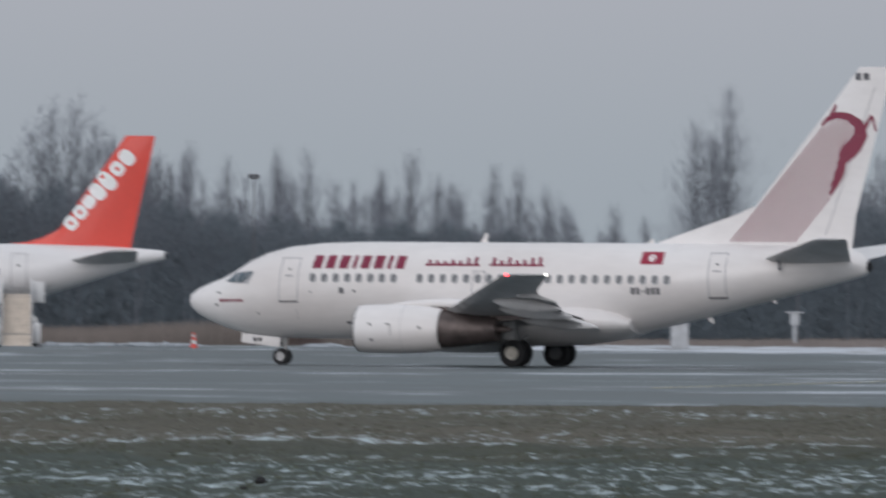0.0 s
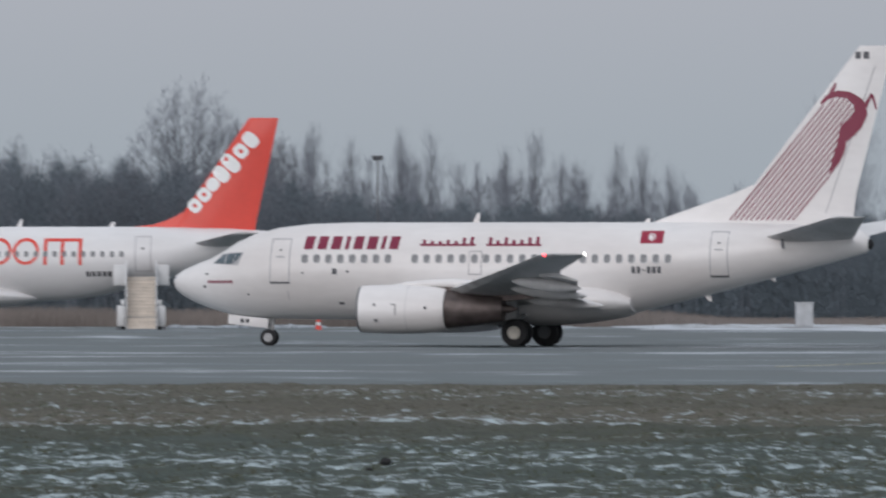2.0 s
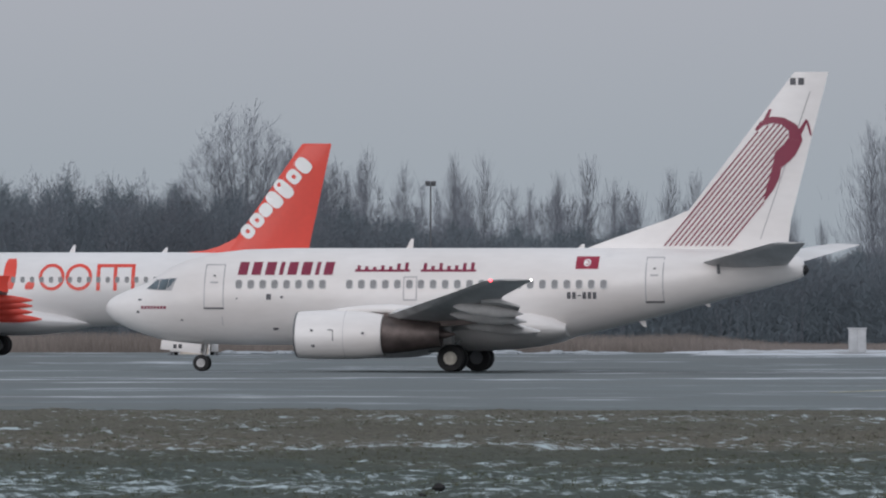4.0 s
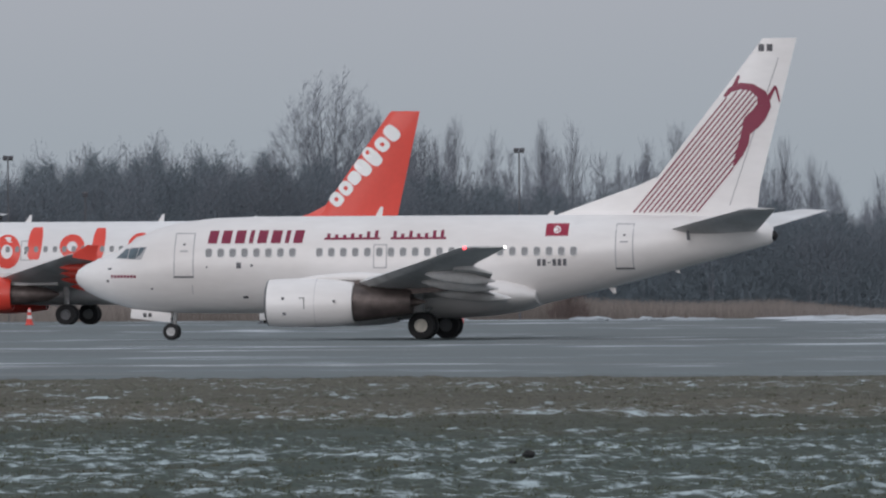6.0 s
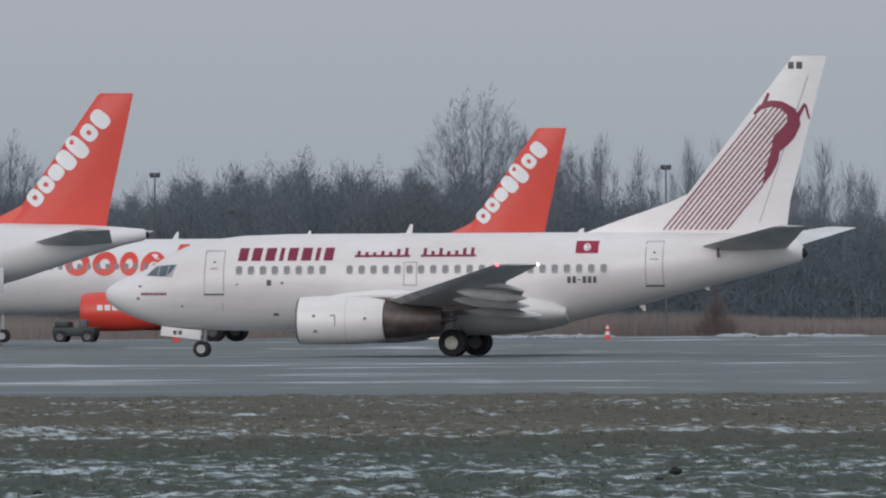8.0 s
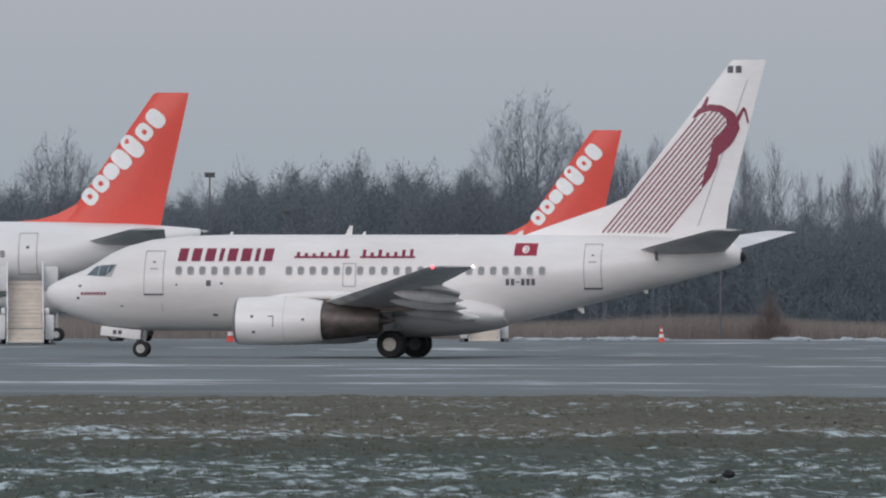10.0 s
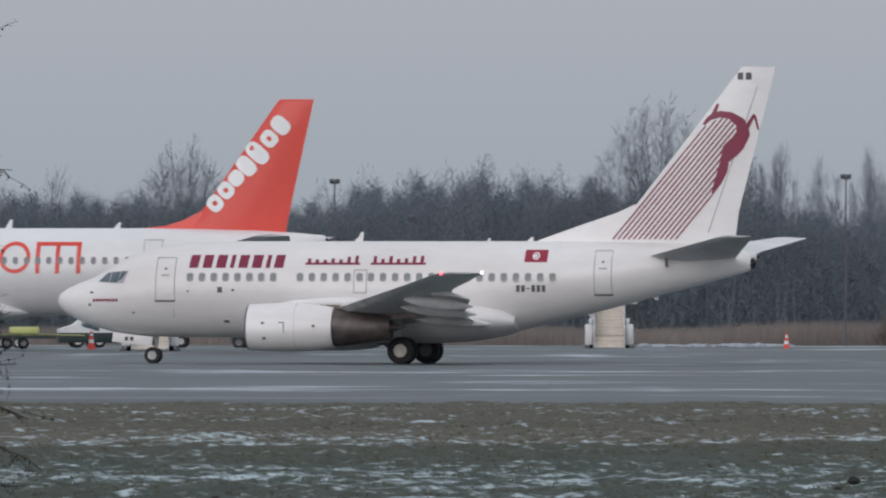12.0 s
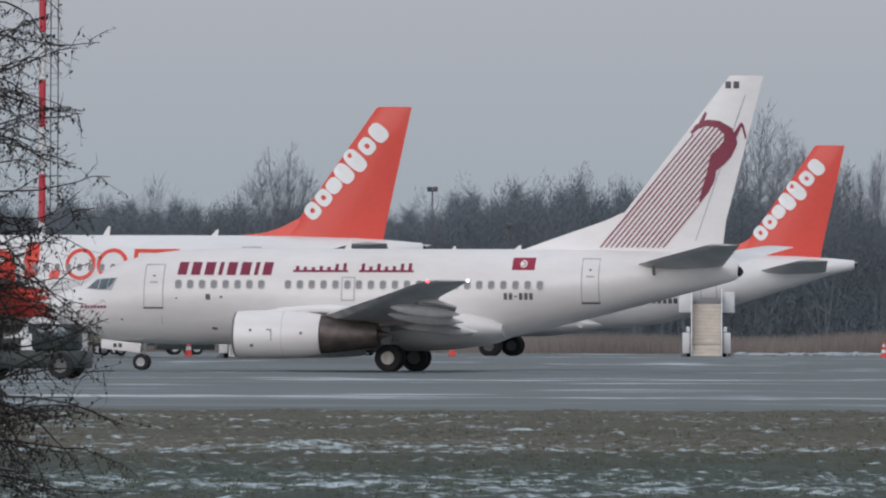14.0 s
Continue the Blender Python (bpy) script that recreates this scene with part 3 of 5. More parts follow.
    # wings with flaps, fairings, lamps
    for s in (1, -1):
        wing = part("wing", JET_WING.mesh(s, 12, 6), GREY_WING, jet, "swept grey wing with white leading edge")
        bm = bmesh.new()
        lead = [(q[0], q[1], q[4], q[3]) for q in JET_WING.s]
        rings = [[(x + 0.05, s * y, z + 0.0), (x - 0.35, s * y, z + t * 0.42), (x - 0.30, s * y, z + t * 0.36), (x - 0.02, s * y, z), (x - 0.30, s * y, z - t * 0.36), (x - 0.35, s * y, z - t * 0.42)] for y, x, z, t in lead[1:5]]
        ring_loft(bm, rings)
        part("slat", bm, FAIRING, wing, "pale metal leading edge slat")
        for y0, y1, drop in ((2.1, 5.3, 0.42), (5.7, 11.2, 0.34)):
            bm = bmesh.new()
            rings = []
            for y in (y0, y1):
                x = float(np.interp(y, [q[0] for q in JET_WING.s], [q[2] for q in JET_WING.s]))
                z = float(np.interp(y, [q[0] for q in JET_WING.s], [q[4] for q in JET_WING.s]))
                rings.append([(x + 0.9, s * y, z - 0.02), (x + 0.1, s * y, z - 0.05), (x - 0.75, s * y, z - drop), (x - 0.72, s * y, z - drop - 0.05), (x + 0.1, s * y, z - 0.22), (x + 0.85, s * y, z - 0.18)])
            ring_loft(bm, rings)
            part("flap", bm, FAIRING, wing, "extended pale grey trailing edge flap")
        for y, length in ((4.0, 3.4), (7.4, 3.2), (10.2, 2.9)):
            x = float(np.interp(y, [q[0] for q in JET_WING.s], [q[2] for q in JET_WING.s]))
            z = float(np.interp(y, [q[0] for q in JET_WING.s], [q[4] for q in JET_WING.s]))
            bm = bmesh.new()
            rings = []
            for f, r in ((0, 0.03), (0.1, 0.15), (0.3, 0.24), (0.6, 0.25), (0.85, 0.15), (1.0, 0.03)):
                cx, cz = x + 2.0 - length * f, z - 0.26 - 0.30 * f
                rings.append([(cx, s * y + r * 0.7 * math.cos(a), cz + r * math.sin(a)) for a in [2 * math.pi * i / 12 for i in range(12)]])
            ring_loft(bm, rings)
            part("flap_fairing", bm, FAIRING, wing, "grey canoe shaped flap fairing")
        bm = bmesh.new()
        bmesh.ops.create_uvsphere(bm, u_segments=12, v_segments=8, radius=0.06, matrix=pose(-4.30, s * 16.98, 3.74))
        part("navigation_lamp", bm, RED_LAMP if s > 0 else WHITE_LAMP, wing, "glowing red navigation lamp" if s > 0 else "white navigation lamp")
        bm = bmesh.new()
        bmesh.ops.create_uvsphere(bm, u_segments=12, v_segments=8, radius=0.05, matrix=pose(-5.98, s * 17.1, 3.77))
        part("navigation_lamp", bm, WHITE_LAMP, wing, "glowing white tip lamp")
        # engine
        ey, ez = s * 4.83, 1.50
        eng = part("engine", nacelle(ey, ez), WHITE, jet, "white engine nacelle with flattened underside")
        bm = bmesh.new()
        rings = []
        for x, r in ((6.02, 0.80), (6.12, 0.84), (6.17, 0.90), (6.15, 0.965), (6.07, 1.002)):
            rings.append(nacelle_ring(x, r, ey, ez))
        ring_loft(bm, rings, cap=False)
        part("intake_lip", bm, STEEL, eng, "dark worn metal intake lip")
        bm = bmesh.new()
        turned(bm, [(5.2, 0.80), (5.15, 0.02)], 24, "x", (0, ey, ez))
        part("fan", bm, BLACK, eng, "dark fan disc")
        bm = bmesh.new()
        turned(bm, [(2.7, 0.80), (2.2, 0.78), (1.4, 0.70), (0.5, 0.56), (0.1, 0.50), (0.15, 0.42)], 28, "x", (0, ey, ez + 0.05))
        part("core_nozzle", bm, HOT_METAL, eng, "burnt metal core exhaust nozzle")
        bm = bmesh.new()
        turned(bm, [(0.6, 0.30), (-0.1, 0.16), (-0.5, 0.02)], 20, "x", (0, ey, ez + 0.05))
        part("exhaust_cone", bm, HOT_METAL, eng)
        bm = bmesh.new()
        ring_loft(bm, [[(5.0, ey - 0.10, ez + 0.85), (5.0, ey + 0.10, ez + 0.85), (5.0, ey + 0.10, ez + 0.99), (5.0, ey - 0.10, ez + 0.99)],
                       [(3.0, ey - 0.2, ez + 0.4), (3.0, ey + 0.2, ez + 0.4), (3.0, ey + 0.2, ez + 1.02), (3.0, ey - 0.2, ez + 1.02)],
                       [(1.0, ey - 0.2, ez + 0.3), (1.0, ey + 0.2, ez + 0.3), (1.0, ey + 0.2, ez + 0.9), (1.0, ey - 0.2, ez + 0.9)],
                       [(-1.4, ey - 0.08, ez + 0.5), (-1.4, ey + 0.08, ez + 0.5), (-1.4, ey + 0.08, ez + 0.75), (-1.4, ey - 0.08, ez + 0.75)]])
        part("pylon", bm, HOT_METAL, eng, "dark sooty engine pylon")
        # added white form that stands in for the lit inboard wing leading edge
        bm = bmesh.new()
        rings = []
        for x, half, lo, hi in ((5.0, 0.05, 0.96, 1.02), (4.2, 0.16, 0.94, 1.16), (3.2, 0.24, 0.90, 1.26), (2.2, 0.26, 0.86, 1.30), (1.2, 0.2, 0.86, 1.22), (0.4, 0.06, 0.92, 1.05)):
            rings.append([(x, ey + half * math.cos(a), ez + (lo + hi) / 2 + (hi - lo) / 2 * math.sin(a)) for a in [2 * math.pi * i / 14 for i in range(14)]])
        ring_loft(bm, rings)
        part("lit_edge_form", bm, WHITE, eng, "added white form over the pylon for the lit inboard leading edge")
        bm = bmesh.new()
        ring_loft(bm, [nacelle_ring(x, 1.049, ey, ez, 40) for x in (4.05, 4.035)], cap=False)
        part("cowl_seam", bm, GREY_LINE, eng)
        if s > 0:
            for x, z, w, h in ((5.35, 1.72, 0.10, 0.10), (5.3, 1.08, 0.14, 0.10), (4.46, 1.52, 0.025, 0.46), (4.57, 1.735, 0.20, 0.04), (3.2, 1.60, 0.10, 0.10)):
                bm = bmesh.new()
                box(bm, (x, ey + 1.082 * math.sqrt(max(0.1, 1 - ((z - ez) / 1.05) ** 2)), z), (w, 0.03, h))
                part("service_mark", bm, DARK_MARK, eng)
    # belly fairing
    bm = bmesh.new()
    rings = []
    for x, w, lo, hi in ((6.2, 1.0, 1.15, 1.5), (5.0, 1.80, 0.96, 2.15), (2.5, 2.12, 0.86, 2.55), (-1.0, 2.20, 0.86, 2.85), (-2.2, 2.18, 0.92, 2.90), (-3.2, 2.10, 1.05, 2.80), (-4.0, 1.96, 1.2, 2.50), (-4.5, 1.65, 1.4, 2.15)):
        rings.append([(x, w * math.cos(a), (lo + hi) / 2 + (hi - lo) / 2 * math.sin(a)) for a in [2 * math.pi * i / 28 for i in range(28)]])
    ring_loft(bm, rings)
    part("belly_fairing", bm, WHITE, jet, "white wing to body fairing")
    # cabin windows, doors, hatches on both flanks
    rows = [9.28 - 0.508 * k for k in range(8)] + [4.58 - 0.508 * k for k in range(6)] + [1.55 - 0.513 * k for k in range(16)]
    bmw = bmesh.new()
    plate(bmw, 0.25, 0.35, 0.06, 0.09)
    first = part("cabin_window", bmw, CABIN_GLASS, fus, "small rounded cabin window")
    bmf = bmesh.new()
    plate(bmf, 0.31, 0.41, 0.05, 0.11)
    frame_first = part("window_frame", bmf, FAIRING, fus)
    for s in (1, -1):
        for k, x in enumerate(rows):
            z = 3.62
            y = JET.side(x, z)
            tilt = -math.degrees(math.asin(min(0.9, (z - 3.12) / 2.02))) * -s
            a, b = (first, frame_first) if (k == 0 and s > 0) else (first.copy(), frame_first.copy())
            for o, off in ((a, 0.0), (b, -0.004)):
                if o.name not in scene.collection.objects:
                    scene.collection.objects.link(o)
                o.parent = fus
                o.matrix_basis = pose(x, s * (y + off), z, tilt)
    for x0, x1, z0, z1 in ((9.92, 10.78, 2.62, 4.47), (-8.62, -7.86, 2.88, 4.76), (1.72, 2.30, 2.95, 3.95)):
        bm = bmesh.new()
        JET.outline(bm, x0, x1, z0, z1, 0.045)
        door = part("cabin_door", bm, GREY_LINE, fus, "closed white door outlined by a grey seam")
        if x1 - x0 > 0.7:
            for w, zz, mat in ((0.10, z1 - 0.52, DARK_MARK), (0.34, z1 - 0.80, GREY_LINE)):
                bm = bmesh.new()
                xc = (x0 + x1) / 2
                JET.patch(bm, xc - w / 2, xc + w / 2, zz, zz + 0.07, 0.02, 1, 1)
                part("door_handle", bm, mat, door)
            bm = bmesh.new()
            JET.patch(bm, x0, x1, z0 - 0.03, z0 + 0.04, 0.03, 3, 1)
            part("door_sill", bm, DARK_MARK, door, "dark worn door sill")
    # cockpit glazing
    for s in (1, -1):
        bm = bmesh.new()
        JET.pane(bm, ((13.42, 3.42), (12.20, 3.36), (12.00, 3.90), (13.00, 3.84)), 0.010, 8, s)
        surround = part("cockpit_surround", bm, GREY_LINE, fus, "grey cockpit window surround")
        for corners in (((13.34, 3.45), (12.86, 3.41), (12.82, 3.82), (13.00, 3.80)), ((12.81, 3.40), (12.46, 3.41), (12.36, 3.86), (12.77, 3.83)), ((12.42, 3.45), (12.25, 3.58), (12.07, 3.87), (12.32, 3.87))):
            bm = bmesh.new()
            JET.pane(bm, corners, 0.020, 5, s)
            part("cockpit_window", bm, COCKPIT_GLASS, surround, "dark teal cockpit window")
    # lettering as plain blocks, flag, marks
    glyph_blocks(JET, fus, BURGUNDY, 9.33, 5.30, 4.02, 4.56, (0.9, 0.9, 0.95, 0.4, 0.9, 0.95, 0.4, 0.9), "name_block", lean=-0.06, gap=0.42)
    script_blocks(JET, fus, BURGUNDY, 4.40, 2.05, 4.15, (0.26, 0.22, 0.20, 0.26, 0.22, 0.34, 0.38))
    script_blocks(JET, fus, BURGUNDY, 1.60, -0.74, 4.15, (0.36, 0.24, 0.36, 0.24, 0.26, 0.36, 0.38))
    bm = bmesh.new()
    JET.patch(bm, -4.92, -5.88, 4.26, 4.78, 0.012, 3, 5)
    flag = part("flag_panel", bm, FLAG_RED, fus, "dark red flag panel with white disc")
    bm = bmesh.new()
    JET.ring_patch(bm, -5.40, 4.52, 0.15, 0.155, 0.02, 0.018)
    part("flag_disc", bm, GLYPH_WHITE, flag, "white disc")
    bm = bmesh.new()
    JET.ring_patch(bm, -5.40, 4.52, 0.10, 0.10, 0.6, 0.024, 14, 40, 320)
    part("flag_crescent", bm, FLAG_RED, flag)
    for k in range(6):
        bm = bmesh.new()
        x = -4.62 - k * 0.215
        JET.patch(bm, x, x - 0.15, 3.02 if k != 2 else 3.13, 3.30 if k != 2 else 3.18, 0.012, 1, 2)
        part("marking_bar", bm, DARK_MARK, fus)
    for k in range(8):
        bm = bmesh.new()
        x = 13.55 - k * 0.145
        JET.patch(bm, x, x - 0.105, 2.60, 2.72, 0.014, 1, 1)
        part("marking_bar", bm, BURGUNDY, fus)
    for x, z, w, h in ((13.75, 2.42, 0.12, 0.10), (13.7, 2.95, 0.16, 0.07), (11.8, 2.10, 0.09, 0.07), (8.1, 2.98, 0.20, 0.24), (7.5, 3.04, 0.11, 0.10), (7.9, 1.72, 0.22, 0.10), (9.4, 3.0, 0.07, 0.07), (1.2, 2.85, 0.10, 0.06)):
        bm = bmesh.new()
        JET.patch(bm, x, x - w, z, z + h, 0.014, 1, 1)
        part("service_mark", bm, DARK_MARK, fus)
    bm = bmesh.new()
    JET.patch(bm, 10.03, 10.0, 1.9, 2.3, 0.012, 1, 3)
    part("panel_seam", bm, GREY_LINE, fus)
    # blade aerials and beacon
    for x, z, h, d in ((2.55, 5.1, 0.42, 1), (-4.7, 5.1, 0.2, 1), (-7.3, 2.1, 0.24, -1), (-10.0, 2.85, 0.16, -1)):
        bm = bmesh.new()
        rings = [[(x, 0.03, z), (x - 0.30, 0.0, z), (x, -0.03, z)], [(x - 0.22, 0.012, z + d * h), (x - 0.34, 0, z + d * h), (x - 0.22, -0.012, z + d * h)]]
        ring_loft(bm, rings)
        part("blade_aerial", bm, WHITE, fus, "white blade aerial")
    # nose gear
    bm = bmesh.new()
    tube(bm, (11.15, 0, 0.36), (11.05, 0, 1.5), 0.075, 0.10, 12)
    tube(bm, (11.2, 0, 0.85), (12.1, 0, 1.35), 0.045, n=8)
    tube(bm, (11.22, -0.34, 0.34), (11.22, 0.34, 0.34), 0.05, n=8)
    leg = part("nose_gear_leg", bm, GEAR_PAINT, jet, "grey nose gear leg")
    for s in (1, -1):
        bm = bmesh.new()
        box(bm, (0, 0, 0), (1.72, 0.035, 0.40), 0.012, m=pose(12.05, s * 0.42, 1.02, 0, -6.5, 0))
        gd = part("nose_gear_door", bm, WHITE, jet, "open white nose gear door")
        if s > 0:
            for k in range(2):
                bm = bmesh.new()
                box(bm, (12.30 - 0.22 * k, 0.442, 1.04), (0.15, 0.01, 0.17))
                part("marking_bar", bm, DARK_MARK, gd)
    wheels = []
    for s in (1, -1):
        wheels.append((wheel("nose_wheel", jet, 0.345, 0.2, pose(11.23, s * 0.22, 0.345, 0, 0, 0 if s > 0 else 180), GEAR_PAINT, 0.55), 0.345, s))
    # main gear
    for s in (1, -1):
        bm = bmesh.new()
        tube(bm, (0.0, s * 2.86, 0.56), (0.15, s * 2.9, 1.9), 0.13, 0.16, 14)
        tube(bm, (0.1, s * 2.85, 1.0), (-0.3, s * 1.0, 1.5), 0.07, n=8)
        tube(bm, (0.05, s * 2.86, 0.85), (0.9, s * 2.86, 1.7), 0.05, n=8)
        tube(bm, (0.0, s * 2.3, 0.56), (0.0, s * 3.4, 0.56), 0.08, n=10)
        part("main_gear_leg", bm, GEAR_PAINT, jet, "grey main gear leg")
        bm = bmesh.new()
        box(bm, (0.35, s * 3.22, 1.55), (0.75, 0.05, 0.85), 0.015)
        part("main_gear_door", bm, FAIRING, jet, "grey main gear door")
        for off in (0.43, -0.43):
            wheels.append((wheel("main_wheel", jet, 0.565, 0.38, pose(0, s * 2.86 + off, 0.565, 0, 0, 0 if s > 0 else 180), HUB if s > 0 else STEEL, 0.5), 0.565, s))
    return jet, wheels


def nacelle_ring(x, r, ey, ez, n=32):
    """A round section flattened underneath."""
    out = []
    for i in range(n):
        a = 2 * math.pi * i / n
        y, z = r * 1.03 * math.cos(a), r * math.sin(a)
        if z < 0:
            z *= 0.93
            y *= 1.02
        out.append((x, ey + y, ez + z))
    return out


def nacelle(ey, ez):
    bm = bmesh.new()
    ring_loft(bm, [nacelle_ring(x, r, ey, ez) for x, r in ((5.2, 0.78), (5.9, 0.79), (6.0, 0.80))] , cap=False)
    prof = ((6.08, 0.995), (5.6, 1.03), (5.0, 1.045), (4.2, 1.045), (3.4, 1.02), (2.9, 0.97), (2.5, 0.90), (2.48, 0.84), (2.9, 0.80))
    ring_loft(bm, [nacelle_ring(x, r, ey, ez) for x, r in prof], cap=False)
    return bm


JET_OB, JET_WHEELS = build_jet()


# ---- the parked airliners, longer twin jets with orange tails
BUS = Body([(17.7, 2.92, 3.08, 0.10), (17.4, 2.55, 3.50, 0.50), (16.8, 2.20, 3.95, 0.95), (15.8, 1.90, 4.60, 1.40), (14.6, 1.70, 5.25, 1.75), (13.0, 1.62, 5.62, 1.93), (11.0, 1.60, 5.75, 1.975),
            (-6.0, 1.60, 5.75, 1.975), (-7.5, 1.66, 5.75, 1.97), (-9.2, 1.90, 5.75, 1.90), (-11.2, 2.36, 5.75, 1.76), (-13.8, 3.08, 5.73, 1.42), (-16.5, 3.95, 5.66, 0.95), (-18.6, 4.62, 5.52, 0.56),
            (-19.75, 4.88, 5.42, 0.32), (-19.87, 4.98, 5.32, 0.20)])
BUS_FIN = Blade([(5.55, -12.9, -17.95, 0.45, 0), (6.3, -13.75, -18.08, 0.42, 0), (11.72, -17.58, -19.26, 0.18, 0), (11.80, -17.70, -19.26, 0.10, 0)], upright=True)
BUS_WING = Blade([(1.5, 6.4, -2.4, 1.0, 2.15), (2.1, 5.6, -2.4, 0.85, 2.20), (6.4, 3.0, -2.1, 0.55, 2.70), (16.6, -2.2, -3.75, 0.18, 3.85), (16.95, -2.5, -3.75, 0.10, 3.88)])
BUS_TAIL = Blade([(0.4, -14.3, -18.3, 0.36, 4.75), (6.1, -17.6, -19.2, 0.16, 5.35), (6.22, -17.9, -19.2, 0.08, 5.36)])


def build_bus(m):
    bus = thing("parked_airliner", m, "white airliner with orange tail fin parked on the apron", "airplane", "parked airliners")
    fus = part("fuselage", BUS.mesh(40, 0.6), WHITE_FAR, bus, "white fuselage with large orange lettering blocks")
    fin = part("tail_fin", BUS_FIN.mesh(), ORANGE, bus, "bright orange tail fin with white lettering blocks")
    bm = bmesh.new()
    rings = [[(x, half, 5.5), (x, 0.02, top), (x, -0.02, top), (x, -half, 5.5)] for x, top, half in ((-11.2, 5.76, 0.06), (-12.2, 5.86, 0.12), (-13.0, 6.10, 0.16), (-13.7, 6.45, 0.18), (-14.5, 6.9, 0.18))]
    ring_loft(bm, rings)
    part("dorsal_fillet", bm, ORANGE, fin)
    # white word on the fin as rounded plain shapes climbing along the leading edge
    run = Vector((-17.95 + 14.60, 10.86 - 6.92))
    along = run.normalized()
    across = Vector((-along.y, along.x))
    sizes = ((0.0, 0.66, 1), (0.155, 0.66, 1), (0.30, 0.60, 0), (0.445, 0.86, 0), (0.60, 1.02, 0), (0.77, 0.68, 1), (0.93, 0.80, 0))
    for f, size, ring in sizes:
        c = Vector((-14.60, 6.92)) + run * f
        bm = bmesh.new()
        vs = []
        n = 18
        for i in range(n):
            a = 2 * math.pi * i / n
            p = abs(math.cos(a)) ** 0.7 * math.copysign(1, math.cos(a)), abs(math.sin(a)) ** 0.7 * math.copysign(1, math.sin(a))
            pair = []
            for k in ((1.0, 0.30) if ring else (1.0, 0.02)):
                q = c + along * (p[0] * 0.365 * k) + across * (p[1] * size * 0.62 * k)
                pair.append(bm.verts.new((q.x, BUS_FIN.half(q.y, q.x) + 0.03, q.y)))
            vs.append(pair)
        for i in range(n):
            p, q = vs[i], vs[(i + 1) % n]
            bm.faces.new((p[0], q[0], q[1], p[1]))
        part("fin_block", bm, GLYPH_WHITE, fin)
    for s in (1, -1):
        part("tailplane", BUS_TAIL.mesh(s), GREY_WING, bus, "grey swept tailplane")
        wing = part("wing", BUS_WING.mesh(s, 10, 4), GREY_WING, bus, "swept grey wing")
        bm = bmesh.new()
        ring_loft(bm, [[(-2.5, s * 16.95, 3.72), (-3.85, s * 16.95, 3.48), (-3.9, s * 17.0, 3.5), (-2.5, s * 17.0, 3.74)],
                       [(-2.6, s * 17.0, 3.95), (-3.85, s * 17.0, 3.95), (-3.85, s * 17.05, 3.95), (-2.6, s * 17.05, 3.95)],
                       [(-3.4, s * 17.15, 4.42), (-4.0, s * 17.15, 4.38), (-4.0, s * 17.18, 4.38), (-3.4, s * 17.18, 4.42)]])
        part("wingtip_fence", bm, ORANGE, wing, "orange wingtip fence")
        for y in (4.2, 7.6, 10.6, 13.4):
            x = float(np.interp(y, [q[0] for q in BUS_WING.s], [q[2] for q in BUS_WING.s]))
            z = float(np.interp(y, [q[0] for q in BUS_WING.s], [q[4] for q in BUS_WING.s]))
            bm = bmesh.new()
            rings = []
            for f, r in ((0, 0.03), (0.15, 0.18), (0.35, 0.26), (0.65, 0.24), (0.88, 0.13), (1.0, 0.03)):
                cx, cz = x + 2.0 - 3.4 * f, z - 0.30 - 0.12 * f
                rings.append([(cx, s * y + r * 0.7 * math.cos(a), cz + r * math.sin(a)) for a in [2 * math.pi * i / 10 for i in range(10)]])
            ring_loft(bm, rings)
            part("flap_fairing", bm, ORANGE, wing, "orange canoe shaped flap fairing")
        ey, ez = s * 5.75, 1.72
        bm = bmesh.new()
        turned(bm, [(6.0, 0.85), (6.9, 0.90), (7.05, 0.97), (6.8, 1.03), (6.0, 1.09), (4.8, 1.10), (3.8, 1.04), (2.75, 0.90), (2.75, 0.80), (3.2, 0.78)], 28, "x", (0, ey, ez))
        eng = part("engine", bm, ORANGE, bus, "orange engine nacelle with pale lettering blocks")
        bm = bmesh.new()
        turned(bm, [(3.2, 0.62), (1.6, 0.48), (0.7, 0.34), (0.1, 0.05)], 20, "x", (0, ey, ez))
        part("core_nozzle", bm, HOT_METAL, eng, "dark exhaust nozzle")
        bm = bmesh.new()
        ring_loft(bm, [[(5.4, ey - 0.1, ez + 0.95), (5.4, ey + 0.1, ez + 0.95), (5.4, ey + 0.1, ez + 1.1), (5.4, ey - 0.1, ez + 1.1)],
                       [(2.8, ey - 0.2, ez + 0.5), (2.8, ey + 0.2, ez + 0.5), (2.8, ey + 0.2, ez + 1.2), (2.8, ey - 0.2, ez + 1.2)],
                       [(0.2, ey - 0.12, ez + 0.5), (0.2, ey + 0.12, ez + 0.5), (0.2, ey + 0.12, ez + 1.0), (0.2, ey - 0.12, ez + 1.0)]])
        part("pylon", bm, FAIRING, eng)
        if s > 0:
            for k in range(5):
                bm = bmesh.new()
                box(bm, (5.9 - 0.42 * k, ey + 1.09, ez + 0.22), (0.30, 0.03, 0.30))
                part("lettering_block", bm, GLYPH_WHITE, eng)
        bm = bmesh.new()
        tube(bm, (0, s * 3.8, 0.58), (0.1, s * 3.7, 2.3), 0.14, 0.17, 12)
        tube(bm, (0, s * 3.3, 0.58), (0, s * 4.3, 0.58), 0.08, n=8)
        part("main_gear_leg", bm, GEAR_PAINT, bus, "grey main gear leg")
